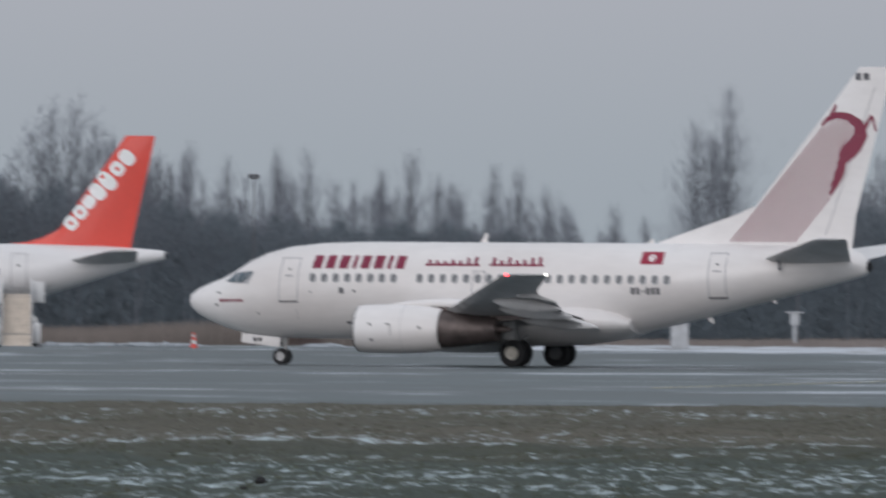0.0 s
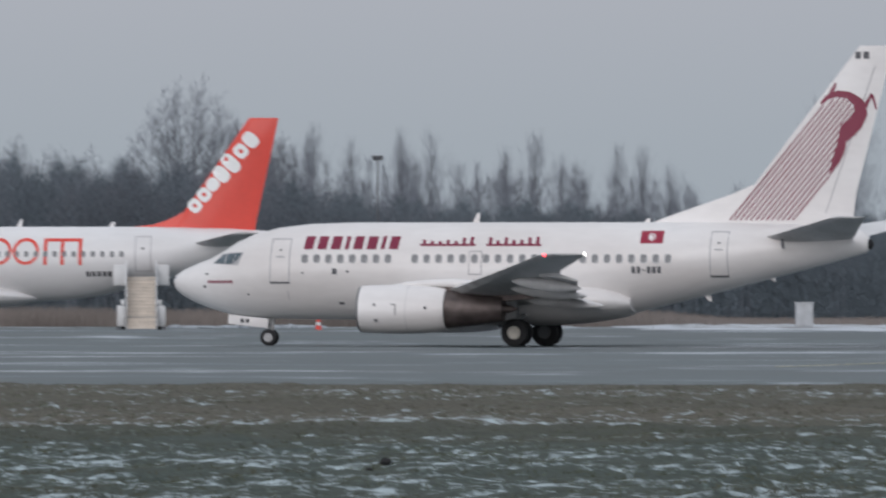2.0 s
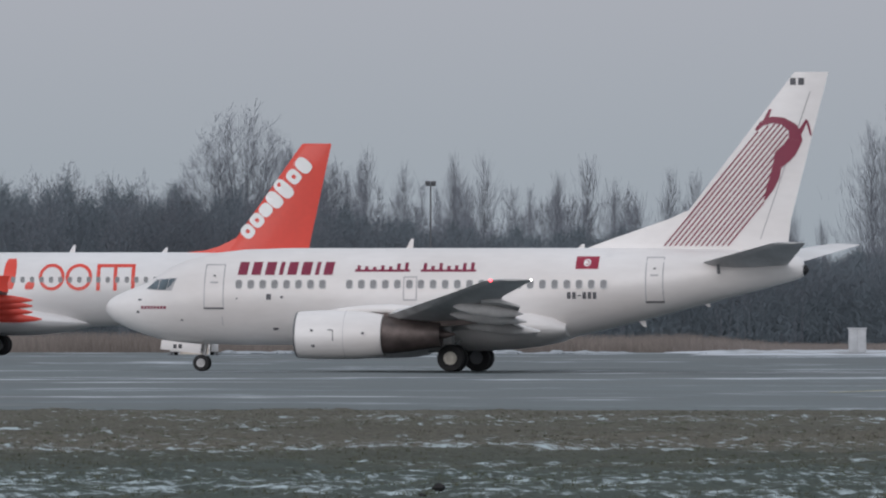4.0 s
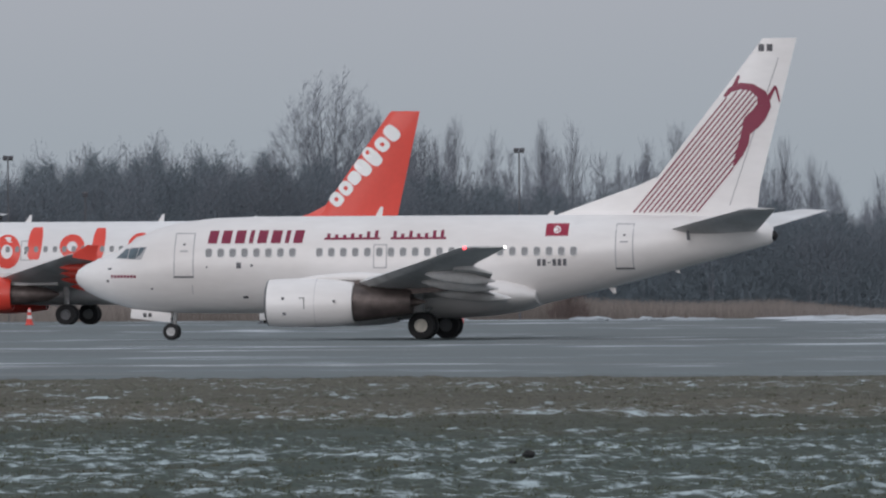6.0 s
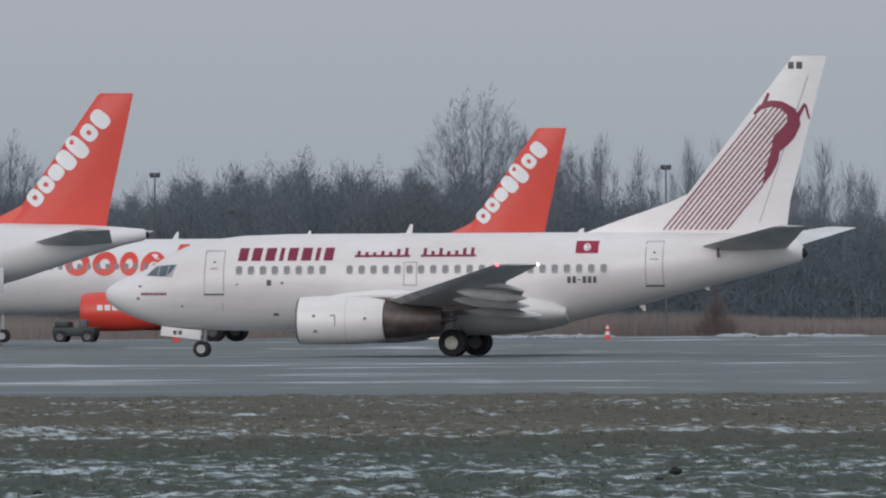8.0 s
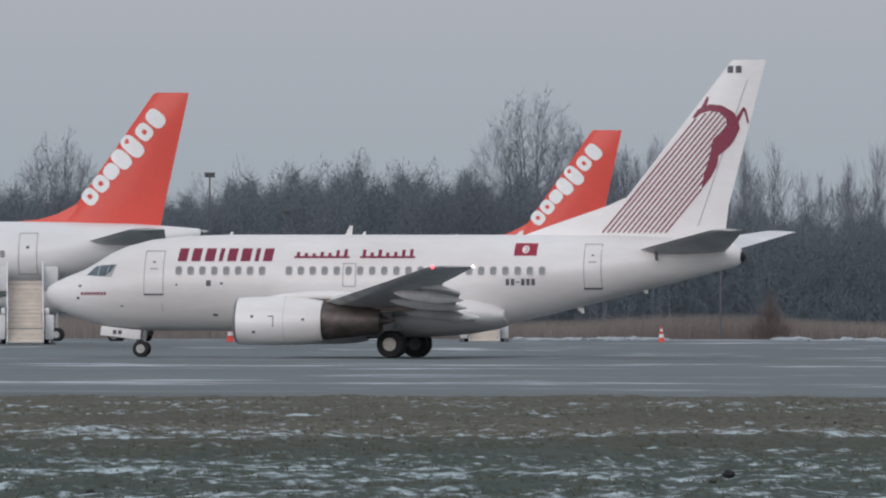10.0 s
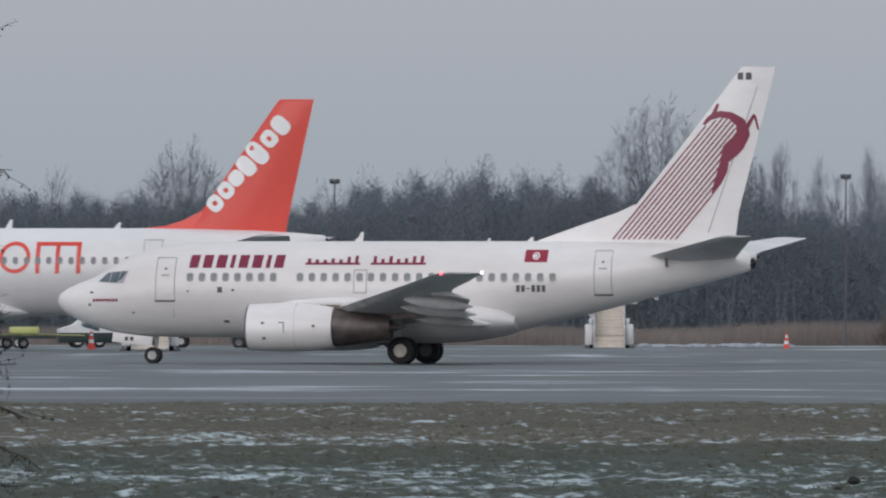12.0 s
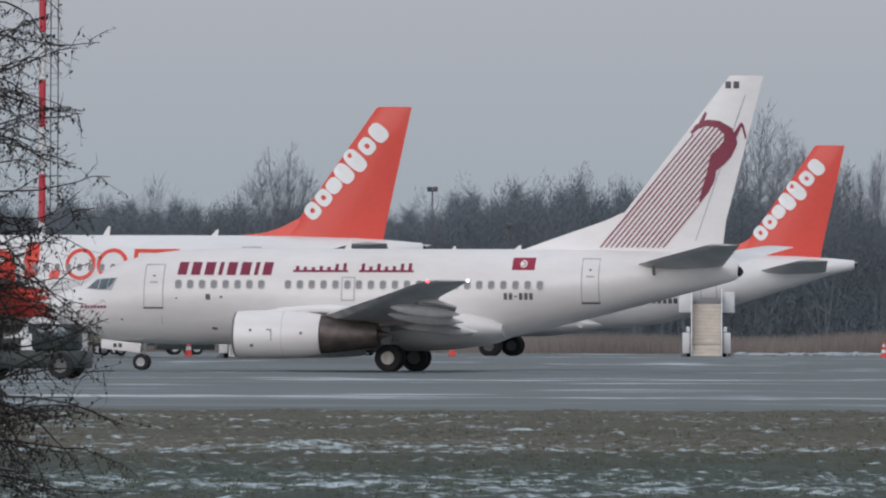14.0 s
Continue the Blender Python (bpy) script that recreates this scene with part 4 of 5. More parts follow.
        for off in (0.46, -0.46):
            wheel("main_wheel", bus, 0.585, 0.42, pose(0, s * 3.8 + off, 0.585, 0, 0, 0 if s > 0 else 180), STEEL, 0.5)
        wheel("nose_wheel", bus, 0.38, 0.22, pose(12.64, s * 0.25, 0.38, 0, 0, 0 if s > 0 else 180), GEAR_PAINT, 0.5)
    bm = bmesh.new()
    tube(bm, (12.64, 0, 0.38), (12.6, 0, 2.0), 0.09, 0.11, 12)
    part("nose_gear_leg", bm, GEAR_PAINT, bus, "grey nose gear leg")
    bm = bmesh.new()
    rings = []
    for x, w, lo, hi in ((7.4, 0.9, 1.6, 1.9), (6.0, 1.9, 1.25, 2.6), (2.0, 2.2, 1.10, 2.9), (-2.5, 2.2, 1.12, 2.85), (-4.6, 1.8, 1.35, 2.4), (-5.8, 0.8, 1.6, 2.0)):
        rings.append([(x, w * math.cos(a), (lo + hi) / 2 + (hi - lo) / 2 * math.sin(a)) for a in [2 * math.pi * i / 24 for i in range(24)]])
    ring_loft(bm, rings)
    part("belly_fairing", bm, WHITE_FAR, bus, "white wing to body fairing")
    bm = bmesh.new()
    plate(bm, 0.24, 0.34, 0.06, 0.09)
    first = part("cabin_window", bm, CABIN_GLASS, fus, "small rounded cabin window")
    k = 0
    for s in (1, -1):
        for i in range(44):
            x = 12.2 - 0.533 * i
            o = first if k == 0 else first.copy()
            if k:
                scene.collection.objects.link(o)
                o.parent = fus
            o.matrix_basis = pose(x, s * BUS.side(x, 4.22), 4.22, -16 * -s)
            k += 1
    for x0, x1, z0, z1 in ((-12.35, -11.45, 3.25, 5.22), (13.0, 13.85, 3.25, 5.15), (2.4, 2.95, 3.6, 4.7)):
        bm = bmesh.new()
        BUS.outline(bm, x0, x1, z0, z1, 0.05)
        door = part("cabin_door", bm, GREY_LINE, fus, "white cabin door outlined by a grey seam")
        bm = bmesh.new()
        BUS.patch(bm, (x0 + x1) / 2 - 0.06, (x0 + x1) / 2 + 0.06, z1 - 0.75, z1 - 0.62, 0.02, 1, 1)
        part("door_window", bm, DARK_MARK, door)
    for s in (1, -1):
        for x0, x1, z0, z1, lean in ((16.2, 15.7, 3.75, 4.2, -0.4), (15.65, 15.1, 3.85, 4.4, -0.2), (15.05, 14.6, 3.95, 4.45, 0)):
            bm = bmesh.new()
            BUS.patch(bm, x0, x1, z0, z1, 0.016, 3, 3, lean=lean, side=s)
            part("cockpit_window", bm, COCKPIT_GLASS, fus, "dark cockpit window")
    # the long orange word on the flank as plain rounded shapes: (x from, x to, bottom, top, ring)
    word = ((8.75, 7.35, 3.70, 5.05, 1), (7.2, 5.8, 3.70, 5.05, 1), (5.65, 4.6, 3.70, 5.05, 1), (4.5, 2.95, 3.15, 5.05, 1), (2.55, 1.75, 3.65, 5.45, 0), (0.75, -0.65, 3.70, 5.05, 1),
            (-1.1, -1.8, 3.70, 5.40, 0), (-2.35, -2.85, 3.68, 4.10, 0), (-3.1, -4.55, 3.62, 5.12, 2), (-4.6, -6.1, 3.62, 5.12, 2))
    for x0, x1, z0, z1, style in word:
        bm = bmesh.new()
        if style:
            BUS.ring_patch(bm, (x0 + x1) / 2, (z0 + z1) / 2, abs(x1 - x0) / 2, (z1 - z0) / 2, 0.42 if style == 1 else 0.76, 0.02, 28)
        else:
            BUS.patch(bm, x0, x1, z0, z1, 0.02, 4, 8, lean=-0.12, round_off=0.35)
        part("lettering_block", bm, ORANGE, fus)
    for x in (-6.35, -7.3, -8.3):
        bm = bmesh.new()
        BUS.patch(bm, x, x - 0.2, 3.62, 5.0, 0.02, 1, 8)
        part("lettering_block", bm, ORANGE, fus)
    bm = bmesh.new()
    BUS.patch(bm, -6.35, -8.5, 4.92, 5.10, 0.02, 6, 2)
    part("lettering_block", bm, ORANGE, fus)
    for k in range(6):
        bm = bmesh.new()
        x = -8.75 - k * 0.3
        BUS.patch(bm, x, x - 0.21, 2.98, 3.26, 0.014, 1, 2)
        part("marking_bar", bm, DARK_MARK, fus)
    bm = bmesh.new()
    turned(bm, [(-20.0, 0.05), (-19.9, 0.16), (-19.6, 0.22)], 16, "x", (0, 0, 5.15))
    part("exhaust_outlet", bm, BLACK, bus)
    for x, h in ((3.0, 0.4), (-4.5, 0.42), (-9.7, 0.28), (9.5, 0.35)):
        bm = bmesh.new()
        ring_loft(bm, [[(x, 0.03, 5.72), (x - 0.34, 0, 5.72), (x, -0.03, 5.72)], [(x - 0.26, 0.012, 5.74 + h), (x - 0.38, 0, 5.74 + h), (x - 0.26, -0.012, 5.74 + h)]])
        part("blade_aerial", bm, WHITE_FAR, fus, "white blade aerial")
    return bus


def parked_pose(deg, dist, heading, z):
    """Where the aircraft stands when its fin's upper rear corner lies in that direction."""
    tip = Vector(bearing(deg, dist))
    fwd = Vector((-math.cos(radians(heading)), math.sin(radians(heading)), 0))
    p = tip + fwd * 19.26
    return pose(p.x, p.y, z, 0, 0, 180 - heading)


BUS_FAR_POSE = parked_pose(-0.131, 660, 8.0, 0.0)
BUS_NEAR_POSE = parked_pose(1.959, 557, 8.0, 0.30)
BUS_FAR = build_bus(BUS_FAR_POSE)
BUS_NEAR = copy_thing(BUS_FAR, BUS_NEAR_POSE)


def build_stairs(m):
    """Mobile boarding stairs, axis across the aircraft: treads climb towards -y, foot at +y."""
    st = thing("boarding_stairs", m, "white mobile boarding stairs with cream treads at a rear door", "boarding stairs", "boarding stairs")
    for s in (1, -1):
        bm = bmesh.new()
        ring_loft(bm, [[(s * 0.80, 5.2, 0.12), (s * 0.86, 5.2, 0.12), (s * 0.86, 5.2, 1.05), (s * 0.80, 5.2, 1.05)],
                       [(s * 0.80, 0.6, 2.75), (s * 0.86, 0.6, 2.75), (s * 0.86, 0.6, 3.85), (s * 0.80, 0.6, 3.85)]])
        part("side_panel", bm, VAN_WHITE, st, "white stair side panel")
        bm = bmesh.new()
        box(bm, (s * 1.18, 0.1, 3.05), (0.74, 1.3, 1.15), 0.05)
        part("platform_screen", bm, VAN_WHITE, st, "white platform side screen")
        bm = bmesh.new()
        box(bm, (s * 1.12, 3.6, 0.80), (0.42, 1.2, 1.15), 0.06)
        box(bm, (s * 1.02, 3.6, 1.55), (0.2, 1.0, 0.3), 0.04)
        part("stabiliser_housing", bm, VAN_WHITE, st, "white stabiliser housing")
        bm = bmesh.new()
        tube(bm, (s * 1.25, 4.1, 0.1), (s * 1.25, 4.1, 0.9), 0.06, n=8)
        tube(bm, (s * 1.25, 4.1, 0.0), (s * 1.25, 4.1, 0.1), 0.18, n=10)
        part("stabiliser_foot", bm, DARK_MARK, st)
        for y in (3.3, 0.4):
            wheel("wheel", st, 0.33, 0.22, pose(s * 1.0, y, 0.33, 0, 0, 90), GEAR_PAINT)
    for k in range(-2, 13):
        bm = bmesh.new()
        f = k / 12
        box(bm, (0, 4.4 - 3.7 * f, 0.50 + 2.3 * f), (1.56, 0.30, 0.05), 0.012)
        part("tread", bm, STAIR_LIT_CREAM, st, "cream stair tread with warm lamp light in its colour")
        bm = bmesh.new()
        box(bm, (0, 4.25 - 3.7 * f, 0.59 + 2.3 * f), (1.56, 0.02, 0.14))
        part("riser", bm, STAIR_LIT_CREAM, st)
    bm = bmesh.new()
    box(bm, (0, 0.0, 2.78), (1.6, 1.5, 0.12), 0.02)
    box(bm, (0, 1.9, 0.62), (1.7, 4.2, 0.28), 0.04)
    tube(bm, (0.6, 0.2, 0.7), (0.6, 0.2, 2.75), 0.08, n=8)
    tube(bm, (-0.6, 0.2, 0.7), (-0.6, 0.2, 2.75), 0.08, n=8)
    part("chassis", bm, STEEL, st, "grey steel chassis and platform")
    return st


STAIRS = build_stairs(BUS_FAR_POSE @ pose(-11.95, 2.6, 0, 0, 0, 8.5))
copy_thing(STAIRS, BUS_NEAR_POSE @ pose(-11.95, 2.6, 0, 0, 0, 11.0))


# ---- trees
class Twigs:
    """Collects tapered three-sided twigs."""

    def __init__(self):
        self.p, self.q, self.r, self.s = [], [], [], []

    def add(self, p, q, r, s):
        self.p.append(p), self.q.append(q), self.r.append(r), self.s.append(s)

    def arrays(self):
        p, q = np.array(self.p, float), np.array(self.q, float)
        r, s = np.array(self.r)[:, None, None], np.array(self.s)[:, None, None]
        d = q - p
        d /= np.linalg.norm(d, axis=1)[:, None] + 1e-9
        ref = np.where(np.abs(d[:, 2:3]) < 0.9, [[0, 0, 1.0]], [[1.0, 0, 0]])
        u = np.cross(d, ref)
        u /= np.linalg.norm(u, axis=1)[:, None] + 1e-9
        v = np.cross(d, u)
        ang = np.array([0, 2.094, 4.189])
        circle = u[:, None, :] * np.cos(ang)[None, :, None] + v[:, None, :] * np.sin(ang)[None, :, None]
        verts = np.concatenate([p[:, None, :] + circle * r, q[:, None, :] + circle * s], 1)
        base = np.arange(len(p))[:, None, None] * 6
        quad = np.array([[0, 1, 4, 3], [1, 2, 5, 4], [2, 0, 3, 5]])[None]
        return verts.reshape(-1, 3), (base + quad).reshape(-1, 4)


def fast_mesh(name, v, f, mat):
    """A mesh from arrays of corners and of equal-sided faces."""
    me = bpy.data.meshes.new(name)
    k = f.shape[1]
    me.vertices.add(len(v))
    me.vertices.foreach_set("co", np.ascontiguousarray(v, dtype=np.float32).ravel())
    me.loops.add(f.size)
    me.loops.foreach_set("vertex_index", np.ascontiguousarray(f, dtype=np.int32).ravel())
    me.polygons.add(len(f))
    me.polygons.foreach_set("loop_start", np.arange(0, f.size, k, dtype=np.int32))
    me.update(calc_edges=True)
    me.materials.append(mat)
    return me


def twig_mesh(name, tw, mat):
    v, f = tw.arrays()
    return fast_mesh(name, v, f, mat)


def trunk_mesh(name, path, mat, n=8):
    """One tapering trunk through (x, y, z, radius) points."""
    bm = bmesh.new()
    ring_loft(bm, [[(x + r * math.cos(a), y + r * math.sin(a), z) for a in [2 * math.pi * i / n for i in range(n)]] for x, y, z, r in path])
    me = bpy.data.meshes.new(name)
    bmesh.ops.recalc_face_normals(bm, faces=bm.faces)
    bm.to_mesh(me)
    bm.free()
    me.materials.append(mat)
    me.shade_smooth()
    return me


def twig_cloud(rng, start, heading, length, half):
    """Thin tapering twigs as single blades: starts, headings, lengths and half widths as arrays."""
    n = len(start)
    heading = heading / (np.linalg.norm(heading, axis=1)[:, None] + 1e-9)
    a = rng.uniform(-0.3, 0.3, n)
    across = np.column_stack([np.cos(a), np.sin(a), np.zeros(n)]) * heading[:, 2:3] - np.column_stack([np.zeros(n), np.zeros(n), np.cos(a)]) * heading[:, 0:1]
    across /= np.linalg.norm(across, axis=1)[:, None] + 1e-9
    w = across * half[:, None]
    return np.stack([start - w, start + w, start + heading * length[:, None]], 1).reshape(-1, 3)


def blade_mesh(name, corners, mat):
    return fast_mesh(name, corners, np.arange(len(corners)).reshape(-1, 3), mat)


def tree_parts(tree, path, limbs, twigs, mat):
    """Trunk, limbs and the haze of fine twigs of one tree."""
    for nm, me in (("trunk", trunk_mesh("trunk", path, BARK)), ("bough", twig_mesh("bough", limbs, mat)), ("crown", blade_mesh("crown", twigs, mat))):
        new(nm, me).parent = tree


def poplar(deg, dist, seed, height, fan, leaders=1):
    """A narrow column: leaders with limbs rising close to them, wrapped in fine upright twigs."""
    rng = np.random.RandomState(seed)
    p = bearing(deg, dist)
    tree = thing("poplar", pose(p[0], p[1], -0.02), "tall narrow leafless poplar at the wood's edge", "tree", "poplars")
    limbs, clouds, path = Twigs(), [], None
    for m in range(leaders):
        top = height * (1 if m == 0 else rng.uniform(0.74, 0.92))
        lean = np.array([0, 0]) if m == 0 else np.array([rng.choice([-1, 1]) * height * fan * rng.uniform(0.7, 1.1), rng.normal(0, 0.4)])
        half = height * fan * rng.uniform(0.75, 1.0)
        stem = [(lean[0] * min(1, 2.5 * f) + rng.normal(0, 0.06), lean[1] * min(1, 2.5 * f) + rng.normal(0, 0.06), top * 0.96 * f) for f in np.linspace(0, 1, 9)]
        if m == 0:
            path = [(0, 0, -0.1, 0.16)] + [(x, y, z, 0.085 * (1.02 - k / 8) ** 1.3) for k, (x, y, z) in enumerate(stem)][1:]
        else:
            for k in range(8):
                limbs.add(stem[k], stem[k + 1], 0.07 * (1.05 - k / 8), 0.07 * (1.05 - (k + 1) / 8))
        for k in range(26):
            f = rng.uniform(0.15, 0.9)
            a = rng.uniform(0, 6.28)
            x, y, z = (np.interp(f, np.linspace(0, 1, 9), [q[c] for q in stem]) for c in range(3))
            reach = half * math.sqrt(max(0.05, 1 - (2 * f - 0.95) ** 2)) * rng.uniform(0.5, 0.95)
            rise = min(top - z, rng.uniform(1.6, 3.4))
            mid = (x + math.cos(a) * reach * 0.7, y + math.sin(a) * reach * 0.7, z + rise * 0.5)
            limbs.add((x, y, z), mid, 0.022, 0.015)
            limbs.add(mid, (x + math.cos(a) * reach, y + math.sin(a) * reach, z + rise), 0.015, 0.007)
        n = int((420 if height > 15 else 230) * top * (0.6 + 3.0 * fan))
        f = 0.14 + 0.86 * rng.rand(n) ** 1.12
        x, y, z = (np.interp(f, np.linspace(0, 1, 9), [q[c] for q in stem]) for c in range(3))
        edge = half * np.interp(f, (0.1, 0.3, 0.55, 0.8, 0.93, 1.0), (0.55, 0.95, 1.05, 0.72, 0.40, 0.12)) * (1 + 0.30 * np.sin(f * 17 + seed) * np.sin(f * 43 + seed * 2))
        keep = rng.rand(n) < (edge / edge.max()) ** 1.3
        f, x, y, z, edge = f[keep], x[keep], y[keep], z[keep], edge[keep]
        n = len(f)
        r, a = edge * np.abs(rng.normal(0, 0.62, n)), rng.uniform(0, 6.283, n)
        start = np.column_stack([x + r * np.cos(a), y + r * np.sin(a), z])
        heading = np.column_stack([0.32 * np.cos(a) + rng.normal(0, 0.16, n), 0.32 * np.sin(a) + rng.normal(0, 0.16, n), np.ones(n)])
        clouds.append(twig_cloud(rng, start, heading, rng.uniform(0.4, 1.5, n), rng.uniform(0.005, 0.012, n)))
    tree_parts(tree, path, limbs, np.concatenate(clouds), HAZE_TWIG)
    return tree


def round_tree(label, deg, dist, seed, height, half, low, limb_count=24):
    """A broad tree: a trunk, limbs that fan out to a rounded crown, side branches and fine twigs on them."""
    rng = np.random.RandomState(seed)
    p = bearing(deg, dist)
    tree = thing("broadleaf_tree", pose(p[0], p[1], -0.02), label, "tree")
    limbs = Twigs()
    fork = height * low
    path = [(0, 0, -0.1, 0.36), (0.03, 0, fork * 0.4, 0.27), (0.0, 0.05, fork, 0.20)]
    starts, ways = [], []
    for k in range(limb_count):
        a = 6.283 * (k * 0.382 + 0.1 * rng.rand())
        out = math.sqrt((k + 0.4) / limb_count)
        tip = np.array([math.cos(a) * half * out, math.sin(a) * half * out, height * (1 - 0.34 * out ** 2.2) * rng.uniform(0.92, 1.0)])
        base = np.array([0, 0, fork * rng.uniform(0.75, 1.05)])
        bend = base * 0.5 + tip * 0.5 + np.array([math.cos(a), math.sin(a), 0]) * half * 0.16 * out + rng.normal(0, 0.15, 3)
        last = base
        for j in range(1, 9):
            f = j / 8
            q = base * (1 - f) ** 2 + bend * 2 * f * (1 - f) + tip * f * f + rng.normal(0, 0.06, 3)
            limbs.add(last, q, 0.062 * (1.10 - (j - 1) / 8), 0.062 * (1.10 - f))
            along = (q - last) / np.linalg.norm(q - last)
            for _ in range(4 if j > 2 else 1):
                side = rng.normal(0, 1, 3)
                side -= along * (side @ along)
                side /= np.linalg.norm(side)
                d = along * 0.7 + side * 0.75 + np.array([0, 0, 0.12])
                d /= np.linalg.norm(d)
                reach = rng.uniform(0.8, 2.0) * (1.15 - 0.75 * f)
                s = last + (q - last) * rng.rand()
                limbs.add(s, s + d * reach, 0.018, 0.007)
                m = int(13 * (1.15 - 0.55 * f))
                g = rng.uniform(0.0, 1.0, m)[:, None]
                starts.append(s + d * reach * g)
                ways.append(d + rng.normal(0, 0.45, (m, 3)) + [0, 0, 0.35])
            last = q
    # fine outer twigs that close the dome
    m = 230 * limb_count
    a, r, v = rng.uniform(0, 6.283, m), np.sqrt(rng.rand(m)), rng.rand(m)
    dome = height * (0.97 - 0.34 * r ** 2.2)
    z = fork * 1.1 + (dome - fork * 1.1) * v ** 0.6 * (0.90 + 0.10 * np.sin(a * 5 + seed) * np.sin(r * 9))
    wide = half * r * np.interp(z / height, (0.35, 0.6, 1.0), (0.45, 0.98, 1.0))
    starts.append(np.column_stack([wide * np.cos(a), wide * np.sin(a), z]))
    ways.append(np.column_stack([0.5 * r * np.cos(a), 0.5 * r * np.sin(a), np.full(m, 0.8)]) + rng.normal(0, 0.25, (m, 3)))
    start, way = np.concatenate(starts), np.concatenate(ways)
    n = len(start)
    twigs = twig_cloud(rng, start, way, rng.uniform(0.3, 1.1, n) * np.interp(start[:, 2] / height, (0.8, 1.0), (1, 0.55)), rng.uniform(0.004, 0.0085, n))
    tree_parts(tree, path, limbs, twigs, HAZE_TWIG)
    return tree


round_tree("large leafless broadleaf tree with a rounded fan of rising limbs", 0.30, 838, 21, 17.8, 4.85, 0.34)
round_tree("leafless rounded broadleaf tree standing above the wood", 2.58, 846, 34, 14.6, 3.8, 0.40, 18)
round_tree("smaller leafless broadleaf tree beside the poplars", -0.12, 846, 37, 13.8, 2.5, 0.45, 14)
# direction, height, slenderness and leaders of the poplars
for k, (deg, height, fan, leaders) in enumerate(((-2.90, 16.9, 0.12, 2), (-2.83, 13.8, 0.14, 1), (-0.30, 13.2, 0.10, 1), (-0.48, 12.2, 0.09, 1), (-0.72, 12.6, 0.08, 1), (-0.87, 12.6, 0.15, 2), (-1.00, 10.6, 0.13, 1), (-1.23, 11.6, 0.10, 1),
                                                 (-1.37, 12.5, 0.11, 2), (-1.50, 11.0, 0.14, 1), (-1.60, 10.2, 0.14, 1), (-1.77, 11.9, 0.10, 1), (-1.89, 11.4, 0.11, 2), (-2.02, 10.2, 0.14, 1), (-2.35, 9.0, 0.09, 1), (-2.50, 8.2, 0.09, 1),
                                                 (-3.72, 13.0, 0.16, 2), (-3.55, 10.8, 0.2, 1), (-3.95, 12.2, 0.2, 1), (3.2, 11.3, 0.18, 1))):
    poplar(deg, 878 + 9 * (k % 4), 50 + k, height * 1.13, fan, leaders)


def wood_height(deg):
    """Height of the wood along the horizon: lower and broken to the right, a full hedge to the left."""
    return np.interp(deg, (-6, -3.9, -3.3, -3.1, -2.6, -2.3, -2.0, -1.5, -1.0, -0.5, 0.0, 0.4, 1.2, 1.75, 2.0, 2.6, 3.2, 3.9, 6),
                     (10.5, 11.2, 10.4, 8.0, 6.6, 6.6, 7.6, 8.6, 8.6, 9.2, 10.8, 11.5, 12.3, 11.5, 9.8, 10.4, 10.8, 10.5, 10))


